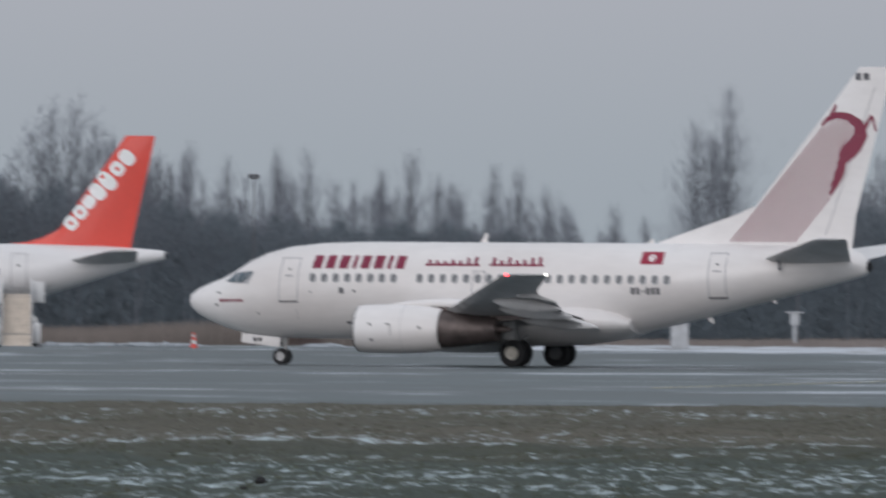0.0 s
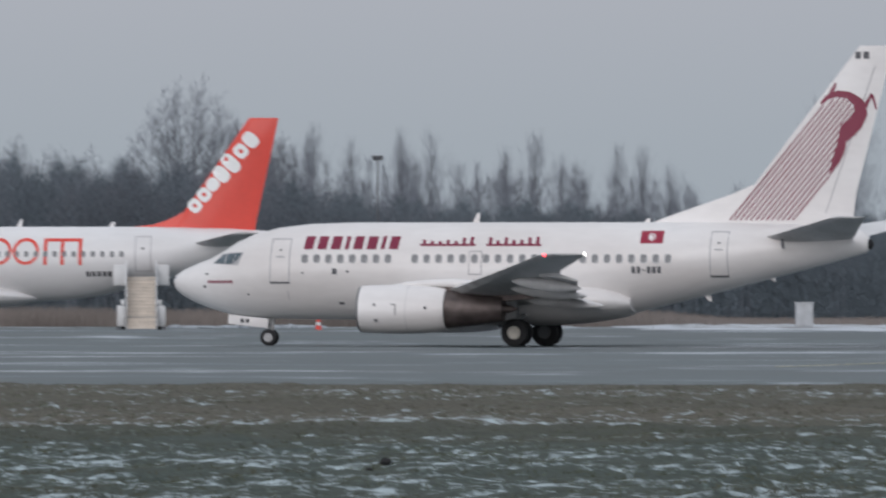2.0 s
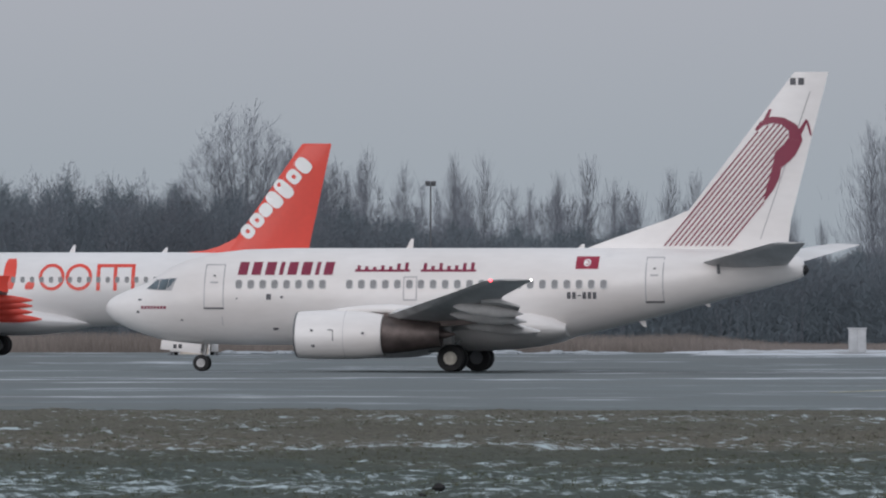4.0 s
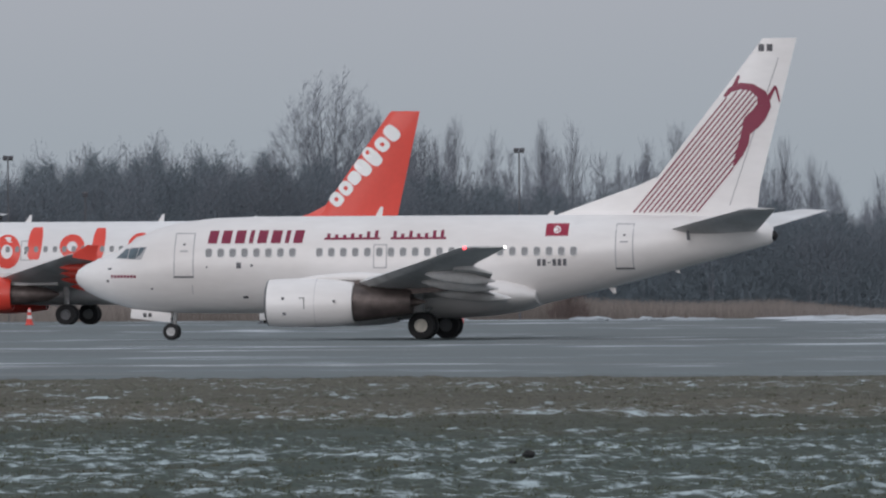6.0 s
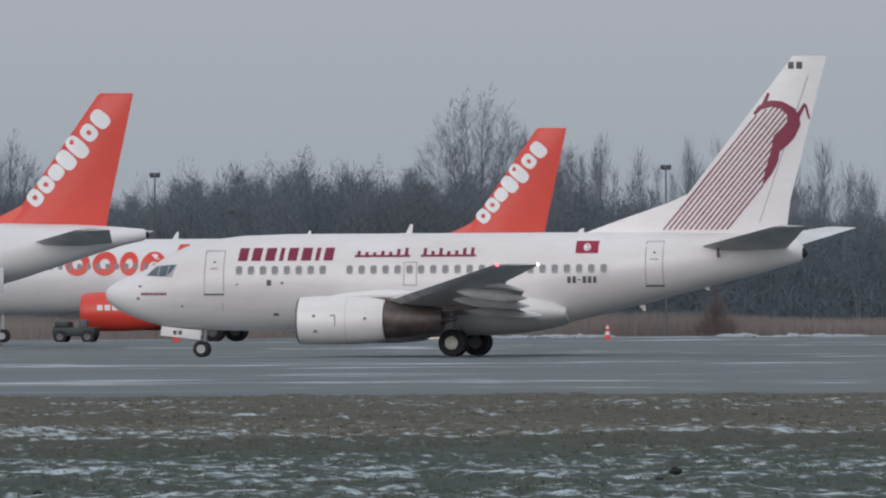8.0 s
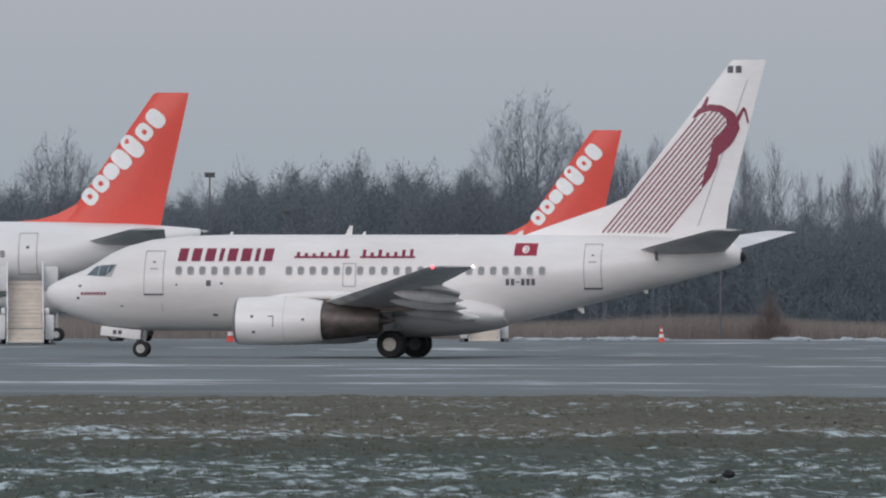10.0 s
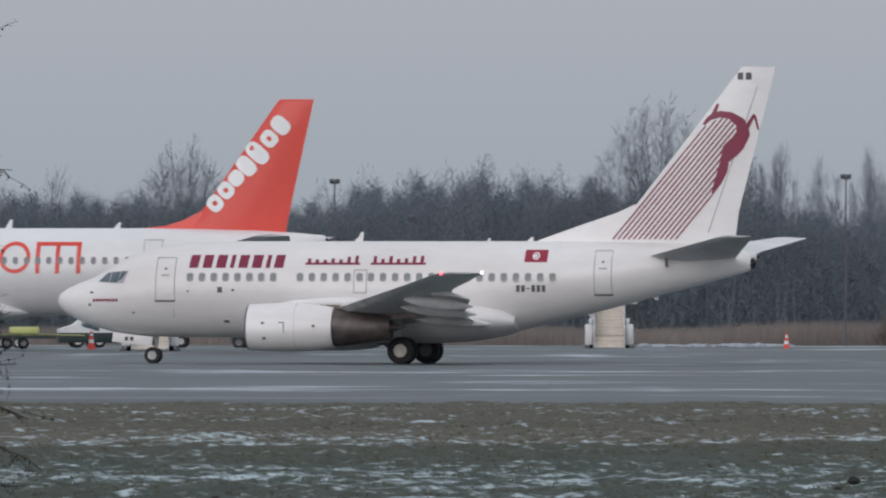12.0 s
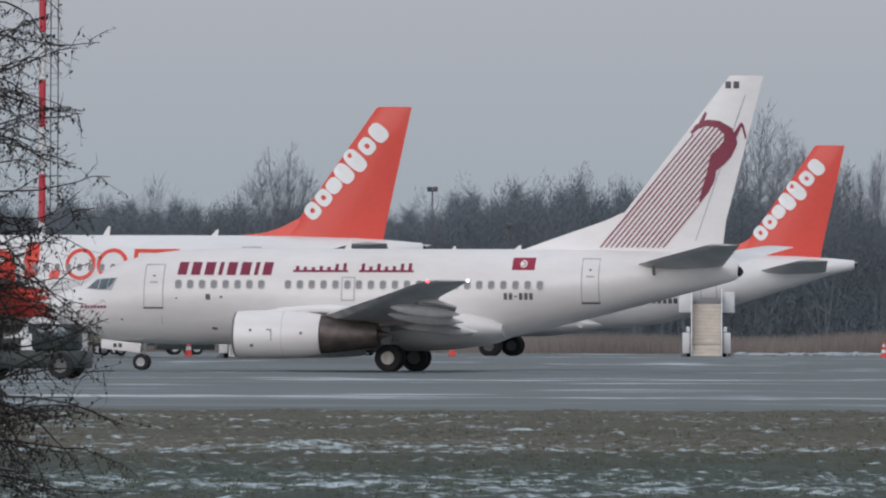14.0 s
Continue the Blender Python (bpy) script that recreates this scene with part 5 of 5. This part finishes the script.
def build_wood():
    """A leafless wood: rounded bushy crowns of fine twigs over a dense understorey."""
    rng = np.random.RandomState(9)
    crowns, saplings = [], []
    for i in range(330):
        deg = -5.0 + 10 * (i + rng.rand()) / 330
        dist = rng.uniform(802, 868)
        top = float(wood_height(deg)) * rng.uniform(0.80, 1.02) * dist / 820
        p = bearing(deg, dist)
        rx, rz = rng.uniform(1.0, 2.6), top * rng.uniform(0.22, 0.36)
        n = 1000
        u = rng.normal(0, 1, (n, 3))
        u /= np.linalg.norm(u, axis=1)[:, None]
        r = rng.uniform(0.15, 1.0, n)[:, None] ** 0.6
        lump = 1 + 0.25 * np.sin(u[:, 0:1] * 5 + i) * np.sin(u[:, 2:3] * 6 + i * 2)
        start = np.array([p[0], p[1], top - rz * 1.1]) + u * r * lump * [rx, rx, rz]
        crowns.append(twig_cloud(rng, start, u * 0.8 + rng.normal(0, 0.45, (n, 3)) + [0, 0, 0.75], rng.uniform(0.22, 0.65, n), rng.uniform(0.009, 0.020, n)))
        # the stem of each crown
        stems = 3
        base = np.column_stack([np.full(stems, p[0]) + rng.normal(0, 0.3, stems), np.full(stems, p[1]), np.zeros(stems)])
        crowns.append(twig_cloud(rng, base, np.column_stack([rng.normal(0, 0.08, stems), rng.normal(0, 0.08, stems), np.ones(stems)]), np.full(stems, top * 0.97), np.full(stems, 0.07)))
    # slim saplings behind, standing higher than the bushes, paled by haze in their colour
    for i in range(120):
        deg = rng.uniform(-2.5, 0.15) if i < 85 else rng.uniform(-4.4, -3.4)
        p = bearing(deg, rng.uniform(872, 905))
        top = float(wood_height(deg)) * rng.uniform(1.0, 1.34)
        n = 420
        f = rng.rand(n)
        r = np.abs(rng.normal(0, 0.55, n)) * np.interp(f, (0, 0.4, 1), (1.0, 1.2, 0.15))
        a = rng.uniform(0, 6.283, n)
        start = np.array([p[0], p[1], 0]) + np.column_stack([r * np.cos(a), r * np.sin(a), top * (0.35 + 0.65 * f)])
        saplings.append(twig_cloud(rng, start, np.column_stack([0.3 * np.cos(a), 0.3 * np.sin(a), np.ones(n)]) + rng.normal(0, 0.15, (n, 3)), rng.uniform(0.4, 1.2, n), rng.uniform(0.005, 0.011, n)))
        saplings.append(twig_cloud(rng, np.array([[p[0], p[1], 0.0]]), np.array([[rng.normal(0, 0.03), 0, 1.0]]), np.array([top]), np.array([0.03])))
    tagged(new("sapling_belt", blade_mesh("sapling_belt", np.concatenate(saplings), HAZE_TWIG)), "slim leafless saplings behind the wood, paled by haze in their colour", "saplings", kind="stuff")
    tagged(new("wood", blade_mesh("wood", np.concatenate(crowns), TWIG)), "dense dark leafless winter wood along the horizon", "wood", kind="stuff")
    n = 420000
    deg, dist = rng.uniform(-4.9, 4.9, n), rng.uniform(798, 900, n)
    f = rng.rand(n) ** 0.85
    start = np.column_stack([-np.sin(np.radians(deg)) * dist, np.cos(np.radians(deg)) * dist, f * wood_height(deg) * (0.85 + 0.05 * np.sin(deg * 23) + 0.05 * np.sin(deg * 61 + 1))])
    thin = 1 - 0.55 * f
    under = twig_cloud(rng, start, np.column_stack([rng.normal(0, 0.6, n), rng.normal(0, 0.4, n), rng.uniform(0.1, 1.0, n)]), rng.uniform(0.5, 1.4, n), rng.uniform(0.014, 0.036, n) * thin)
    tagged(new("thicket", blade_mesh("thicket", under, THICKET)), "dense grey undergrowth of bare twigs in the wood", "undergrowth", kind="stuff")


build_wood()


def shrub(deg, dist, width, height, seed):
    """A bare shrub: many stems from one foot, tapering upwards."""
    rng = np.random.RandomState(seed)
    p = bearing(deg, dist)
    n = 900
    a, r = rng.uniform(0, 6.283, n), width / 2 * rng.rand(n)
    start = np.column_stack([r * np.cos(a), r * np.sin(a), rng.uniform(-0.02, 0.75, n) * height * np.clip(1 - r / width * 1.9, 0.05, 1)])
    way = np.column_stack([np.cos(a) * 0.3, np.sin(a) * 0.3, np.ones(n)]) + rng.normal(0, 0.2, (n, 3))
    ob = new("shrub", blade_mesh("shrub", twig_cloud(rng, start, way, rng.uniform(0.10, 0.30, n) * height, rng.uniform(0.006, 0.014, n)), SHRUB_TWIG))
    ob.matrix_basis = pose(p[0], p[1], 0)
    tagged(ob, "tall bare reddish brown shrub among dry grass", "shrub", "shrubs")


shrub(-0.85, 712, 2.3, 3.7, 5)


def build_reeds():
    """Tall dry grass between apron and wood."""
    rng = np.random.RandomState(12)
    n = 90000
    y = rng.uniform(716, 792, n)
    x = rng.uniform(-0.12, 0.12, n) * y
    ang = np.degrees(np.arctan2(-x, y))
    full = np.interp(ang, (-7, -2.3, -1.8, 7), (0.35, 0.40, 1.0, 1.0)) * (0.8 + 0.2 * np.sin(x * 0.23) * np.sin(x * 0.071 + 1))
    h = rng.uniform(0.75, 1.62, n) * full
    w = rng.uniform(0.010, 0.032, n)
    lean = rng.normal(0, 0.22, n)
    z = np.full(n, -0.03)
    tri = np.stack([np.column_stack([x - w, y, z]), np.column_stack([x + w, y, z]), np.column_stack([x + lean, y + rng.normal(0, 0.1, n), h])], 1).reshape(-1, 3)
    me = fast_mesh("dry_reeds", tri, np.arange(len(tri)).reshape(-1, 3), REED)
    tagged(new("dry_reeds", me), "tall brown dry grass at the apron's far edge", "grass", kind="stuff")


build_reeds()


def build_tufts():
    """Short winter grass in clumps over the rough ground."""
    rng = np.random.RandomState(15)
    n = 40000
    y = 128 + 183 * rng.rand(n) ** 1.15
    x = rng.uniform(-0.086, 0.086, n) * y
    keep = (np.sin(x * 0.9 + np.sin(y * 0.21) * 2) * np.sin(y * 0.33 + 0.6 * np.sin(x * 0.5)) + rng.normal(0, 0.5, n)) > -0.35
    x, y = x[keep], y[keep]
    n = len(x)
    z = np.array([ground_height(a, b) for a, b in zip(x, y)])
    verts = []
    for k in range(5):
        h = rng.uniform(0.010, 0.050, n)
        w = rng.uniform(0.005, 0.011, n)
        bx, by = x + rng.normal(0, 0.06, n), y + rng.normal(0, 0.08, n)
        lean = rng.normal(0, 0.05, n)
        verts.append(np.stack([np.column_stack([bx - w, by, z - 0.03]), np.column_stack([bx + w, by, z - 0.03]), np.column_stack([bx + lean, by + rng.normal(0, 0.04, n), z + h])], 1).reshape(-1, 3))
    v = np.concatenate(verts)
    me = fast_mesh("grass_tufts", v, np.arange(len(v)).reshape(-1, 3), TUFT)
    tagged(new("grass_tufts", me), "short dull green and straw winter grass tufts", "grass", kind="stuff")


build_tufts()


def near_tree():
    """The edge of a roadside larch that slides into view: drooping twigs hung with small cones."""
    p = bearing(4.24, 120)
    tree = thing("larch_tree", pose(p[0], p[1], -0.05), "dark leafless larch with drooping twigs and small cones", "tree")
    rng = np.random.RandomState(77)
    crown, cones = Twigs(), Twigs()
    path = [(0.02 * (-1) ** k, 0, k * 1.3 - 0.1, 0.17 - 0.022 * k) for k in range(7)]

    def spray(p, d, length, r, parts, sag):
        """One bending shoot; gives its points."""
        pts = [np.array(p, float)]
        d = np.array(d, float) / np.linalg.norm(d)
        for i in range(parts):
            d = d + rng.normal(0, 0.16, 3) + [0, 0, sag]
            d /= np.linalg.norm(d)
            q = pts[-1] + d * length / parts
            crown.add(pts[-1], q, r * (1 - 0.7 * i / parts), r * (1 - 0.7 * (i + 1) / parts))
            pts.append(q)
        return pts

    for k in range(150):
        z = rng.uniform(0.8, 6.9)
        a = rng.uniform(0, 6.283) if k % 3 == 0 else rng.normal(0, 0.6)
        limb = spray((0, 0, z), (math.cos(a), math.sin(a), rng.uniform(-0.1, 0.35)), rng.uniform(1.15, 2.15) * (1.10 - 0.05 * z), 0.015, 10, -0.035)
        for i in range(2, 10):
            along = limb[i + 1] - limb[i]
            along /= np.linalg.norm(along)
            for _ in range(rng.randint(1, 4)):
                side = rng.normal(0, 1, 3) * [1, 1, 0.7] + along * 0.5 + [0, 0, -0.35]
                shoot = spray(limb[i] + along * rng.uniform(0, 0.12), side, rng.uniform(0.10, 0.42), 0.0046, 4, rng.choice([-0.16, -0.05, 0.10]))
                for q in shoot[1:]:
                    if rng.rand() < 0.75:
                        spray(q, rng.normal(0, 1, 3) + [0, 0, -0.3], rng.uniform(0.04, 0.13), 0.0032, 2, -0.1)
                    if rng.rand() < 0.42:
                        c = q + rng.normal(0, 0.012, 3)
                        cones.add(c, c + rng.normal(0, 0.008, 3) + [0, 0, -0.022], 0.013, 0.006)
    for nm, me in (("trunk", trunk_mesh("trunk", path, NEAR_TWIG)), ("crown", twig_mesh("crown", crown, NEAR_TWIG)), ("cone_spray", twig_mesh("cone_spray", cones, NEAR_TWIG))):
        ob = new(nm, me)
        ob.parent = tree
    return tree


near_tree()


# ---- small things on and round the apron
def lamp_mast(deg, dist, height, heads, label, name="light_mast"):
    p = bearing(deg, dist)
    mast = thing(name, pose(p[0], p[1], 0), label, "lamp", "apron lamps")
    bm = bmesh.new()
    tube(bm, (0, 0, -0.05), (0, 0, height - 0.2), 0.07, 0.045, 12)
    part("pole", bm, DARK_MARK, mast, "dark steel pole")
    bm = bmesh.new()
    tube(bm, (-heads, 0, height - 0.2), (heads, 0, height - 0.2), 0.05, n=8)
    part("crossbar", bm, DARK_MARK, mast)
    for s in (-1, 1):
        bm = bmesh.new()
        box(bm, (s * heads * 0.56, 0, height - 0.05), (heads * 1.08, 0.5, 0.20), 0.06)
        part("lamp_head", bm, DARK_MARK, mast, "dark floodlight head")
    return mast


lamp_mast(-0.611, 700, 10.1, 0.30, "tall slim dark light mast with floodlight heads")
lamp_mast(1.856, 720, 10.0, 0.30, "tall slim dark light mast with floodlight heads")
lamp_mast(1.484, 735, 7.9, 0.16, "slim lower street lamp before the wood", "street_lamp")
FIELD_POLE = lamp_mast(-3.24, 745, 5.7, 0.08, "slim dark pole with a pale box in the snowy field", "field_pole")
POLE_BOX = bmesh.new()
box(POLE_BOX, (-0.2, -0.2, 1.75), (0.55, 0.4, 0.75), 0.03)
tube(POLE_BOX, (-0.2, -0.2, -0.05), (-0.2, -0.2, 1.5), 0.13, n=10)
box(POLE_BOX, (-0.2, -0.2, 2.18), (1.1, 0.6, 0.10), 0.02)
part("switch_box", POLE_BOX, HAZED_WHITE, FIELD_POLE, "white switch box greyed by haze in its colour")


def striped_mast(deg, dist):
    p = bearing(deg, dist)
    mast = thing("antenna_mast", pose(p[0], p[1], 0), "slim red and white banded antenna mast", "mast")
    for k in range(10):
        bm = bmesh.new()
        tube(bm, (0, 0, max(-0.05, k * 2.55 - 0.39)), (0, 0, k * 2.55 + 2.16), 0.19, n=14)
        part("mast_section", bm, MAST_RED if k % 2 else VAN_WHITE, mast, "red mast section" if k % 2 else "white mast section")
    for x in (0.45, 0.85):
        bm = bmesh.new()
        tube(bm, (x, 0, 0), (x, 0, 25.0), 0.035, n=8)
        part("ladder_rail", bm, STEEL, mast, "grey ladder rail")
    for k in range(40):
        bm = bmesh.new()
        tube(bm, (0.18, 0, 0.6 + k * 0.61), (0.85, 0, 0.6 + k * 0.61), 0.014, n=6)
        part("rung", bm, STEEL, mast)


striped_mast(3.74, 640)


def cone(deg, dist, first=[]):
    p = bearing(deg, dist)
    m = pose(p[0], p[1], apron_rise(p[1]))
    if first:
        return copy_thing(first[0], m)
    c = thing("traffic_cone", m, "red and white banded traffic cone on the apron", "traffic cone", "traffic cones")
    bm = bmesh.new()
    box(bm, (0, 0, 0.03), (0.42, 0.42, 0.06), 0.012)
    part("base", bm, CONE_RED, c)
    for z0, z1, mat in ((0.06, 0.3, CONE_RED), (0.3, 0.48, VAN_WHITE), (0.48, 0.64, CONE_RED), (0.64, 0.76, VAN_WHITE), (0.76, 0.86, CONE_RED)):
        bm = bmesh.new()
        tube(bm, (0, 0, z0), (0, 0, z1), 0.18 - 0.15 * z0, 0.18 - 0.15 * z1, 16)
        part("band", bm, mat, c)
    first.append(c)
    return c


for deg, dist in ((1.757, 588), (-0.325, 622), (3.03, 572)):
    cone(deg, dist)


def van(deg, dist, length, height, heading, label, skirt):
    p = bearing(deg, dist)
    v = thing("service_van", pose(p[0], p[1], apron_rise(p[1]), 0, 0, heading), label, "van", "apron vehicles")
    bm = bmesh.new()
    h = height
    side = [(length / 2, 0.45), (length / 2, 0.95), (length / 2 - 0.7, 1.15), (length / 2 - 1.3, h), (-length / 2 + 0.1, h), (-length / 2, h - 0.15), (-length / 2, 0.45)]
    ring_loft(bm, [[(x, y * (0.92 if z > 1.2 else 1), z) for x, z in side] for y in (-0.95, -0.9, 0.9, 0.95)])
    body = part("body", bm, VAN_WHITE, v, "white boxy van body")
    for s in (1, -1):
        bm = bmesh.new()
        box(bm, (length / 2 - 1.55, s * 0.93, h - 0.5), (0.9, 0.03, 0.5), 0.01)
        part("side_window", bm, COCKPIT_GLASS, body, "dark side window")
        for x in (length / 2 - 0.9, -length / 2 + 0.9):
            wheel("wheel", v, 0.34, 0.22, pose(x, s * 0.85, 0.34, 0, 0, 0 if s > 0 else 180), GEAR_PAINT)
    bm = bmesh.new()
    box(bm, (0, 0, 0.52), (length * 1.01, 1.94, 0.52), 0.05)
    part("skirt", bm, skirt, v, "dark lower body panels")
    return v


van(3.05, 600, 2.9, 1.6, 188, "small white service van with a dark green lower body", DARK_GREEN)
van(3.72, 545, 3.6, 1.9, 176, "white service van parked beside the airliner", VAN_WHITE)


def tractor(deg, dist, label, mat, long=3.0, tall=1.0):
    """A low baggage tractor or ground unit."""
    p = bearing(deg, dist)
    v = thing("apron_tractor", pose(p[0], p[1], apron_rise(p[1]), 0, 0, 172), label, "tractor", "apron vehicles")
    bm = bmesh.new()
    box(bm, (0, 0, 0.37 + 0.25 * tall), (long, 1.5 * tall, 0.5 * tall), 0.08)
    box(bm, (long * 0.28, 0, 0.37 + 0.63 * tall), (long * 0.34, 1.4 * tall, 0.4 * tall), 0.08)
    part("body", bm, mat, v)
    bm = bmesh.new()
    box(bm, (-long * 0.2, 0.3, 0.37 + 0.68 * tall), (0.5, 0.5, 0.5), 0.06)
    part("seat", bm, DARK_MARK, v)
    if tall > 1:
        bm = bmesh.new()
        box(bm, (-long * 0.24, 0, 0.37 + 0.86 * tall), (long * 0.36, 1.3 * tall, 0.72 * tall), 0.10)
        cab = part("cab", bm, mat, v, "dark driver's cab")
        for s in (1, -1):
            bm = bmesh.new()
            box(bm, (-long * 0.24, s * 0.655 * tall, 0.37 + 0.98 * tall), (long * 0.26, 0.02, 0.34 * tall), 0.008)
            part("cab_window", bm, COCKPIT_GLASS, cab, "dark cab window")
    for s in (1, -1):
        for x in (long * 0.32, -long * 0.32):
            wheel("wheel", v, 0.36 * tall, 0.24 * tall, pose(x, s * 0.72 * tall, 0.36 * tall, 0, 0, 0 if s > 0 else 180), STEEL)
    return v


tractor(2.24, 655, "dark low ground power unit on the apron", DARK_GREEN, 2.4)
tractor(3.80, 438, "dark pushback tractor waiting on the near taxiway", DARK_GREEN, 4.4, 1.35)


def cabinet(deg, dist, w, h, label):
    p = bearing(deg, dist)
    c = thing("equipment_cabinet", pose(p[0], p[1], 0), label, "cabinet")
    bm = bmesh.new()
    box(bm, (0, 0, h / 2 + 0.1), (w, 0.8, h), 0.03)
    body = part("body", bm, HAZED_WHITE, c)
    bm = bmesh.new()
    box(bm, (0, 0, h + 0.13), (w + 0.12, 0.92, 0.08), 0.02)
    part("roof", bm, HAZED_WHITE, c)
    bm = bmesh.new()
    box(bm, (0, 0, 0.05), (w * 0.9, 0.7, 0.16))
    part("plinth", bm, STEEL, c)
    for s in (-1, 1):
        bm = bmesh.new()
        box(bm, (s * w * 0.24, -0.41, h / 2 + 0.1), (w * 0.44, 0.02, h * 0.9), 0.005)
        part("door", bm, HAZED_WHITE, body)


cabinet(-2.67, 690, 1.0, 1.35, "white equipment cabinet greyed by haze in its colour, at the snowy field's edge")


def tow_bar():
    p = bearing(3.4, 575)
    t = thing("tow_bar", pose(p[0], p[1], apron_rise(p[1])), "long yellow tow bar on small wheels beside the airliner", "tow bar", "apron vehicles")
    bm = bmesh.new()
    tube(bm, (-2.6, 0, 0.72), (3.4, 0, 0.66), 0.035, n=10)
    part("bar", bm, YELLOW, t, "yellow painted bar")
    for x in (-0.4, 0.4):
        wheel("wheel", t, 0.28, 0.14, pose(x, 0.4, 0.28), GEAR_PAINT)
        bm = bmesh.new()
        tube(bm, (x, 0.4, 0.28), (x * 0.5, 0, 0.7), 0.04, n=8)
        part("strut", bm, DARK_MARK, t)
    bm = bmesh.new()
    box(bm, (-2.8, 0, 0.72), (0.5, 0.5, 0.22), 0.05)
    part("head", bm, DARK_MARK, t)


tow_bar()


def soil_clod(deg, dist, size, seed):
    """A dark lump of turned-up earth in the grass."""
    p = bearing(deg, dist)
    rng = np.random.RandomState(seed)
    bm = bmesh.new()
    bmesh.ops.create_icosphere(bm, subdivisions=2, radius=size)
    for v in bm.verts:
        v.co = Vector((v.co.x * 1.3, v.co.y * 1.1, v.co.z * 0.8)) * (1 + rng.uniform(-0.22, 0.22))
    ob = part("soil_clod", bm, SOIL, m=pose(p[0], p[1], ground_height(p[0], p[1]) + size * 0.35))
    tagged(ob, "dark lump of turned up soil lying in frosty grass", "soil clod", "soil clods")


SOIL = material("dark_wet_soil", (0.022, 0.022, 0.022), 0.95, vary=0.3, scale=9.0, grain=0.3, bump=0.4)
for k, (deg, dist, size) in enumerate(((-0.648, 171, 0.075), (-0.57, 168, 0.05), (-0.85, 165, 0.045), (2.43, 158, 0.05))):
    soil_clod(deg, dist, size, 60 + k)


def flat_trailer(deg, dist):
    p = bearing(deg, dist)
    t = thing("flat_trailer", pose(p[0], p[1], apron_rise(p[1])), "long low dark green flat trailer with a yellow load", "trailer", "apron vehicles")
    bm = bmesh.new()
    box(bm, (0, 0, 0.62), (6.4, 1.7, 0.22), 0.04)
    box(bm, (3.1, 0, 0.85), (0.12, 1.6, 0.5), 0.03)
    part("bed", bm, DARK_GREEN, t, "dark green steel bed")
    bm = bmesh.new()
    box(bm, (-1.2, 0, 0.93), (1.5, 1.2, 0.38), 0.10)
    part("load", bm, YELLOW, t, "yellow covered load")
    for s in (1, -1):
        for x in (-2.4, -1.5, 2.3):
            wheel("wheel", t, 0.30, 0.2, pose(x, s * 0.72, 0.30, 0, 0, 0 if s > 0 else 180), GEAR_PAINT)


flat_trailer(3.24, 612)


# ---- what moves
def motions():
    walk(JET_OB, [(t, pose(x, y, 0, 0, 0, 180 - a)) for t, x, y, a in TAXI])
    for ob, r, s in JET_WHEELS:
        place = ob.matrix_basis.translation.copy()
        rows = []
        for k in range(71):
            t = k * 0.2
            roll = math.degrees(2.47 * t / r) * s
            rows.append((t, pose(*place, 0, 0, 0 if s > 0 else 180) @ pose(0, 0, 0, 0, roll, 0)))
        walk(ob, rows)


motions()
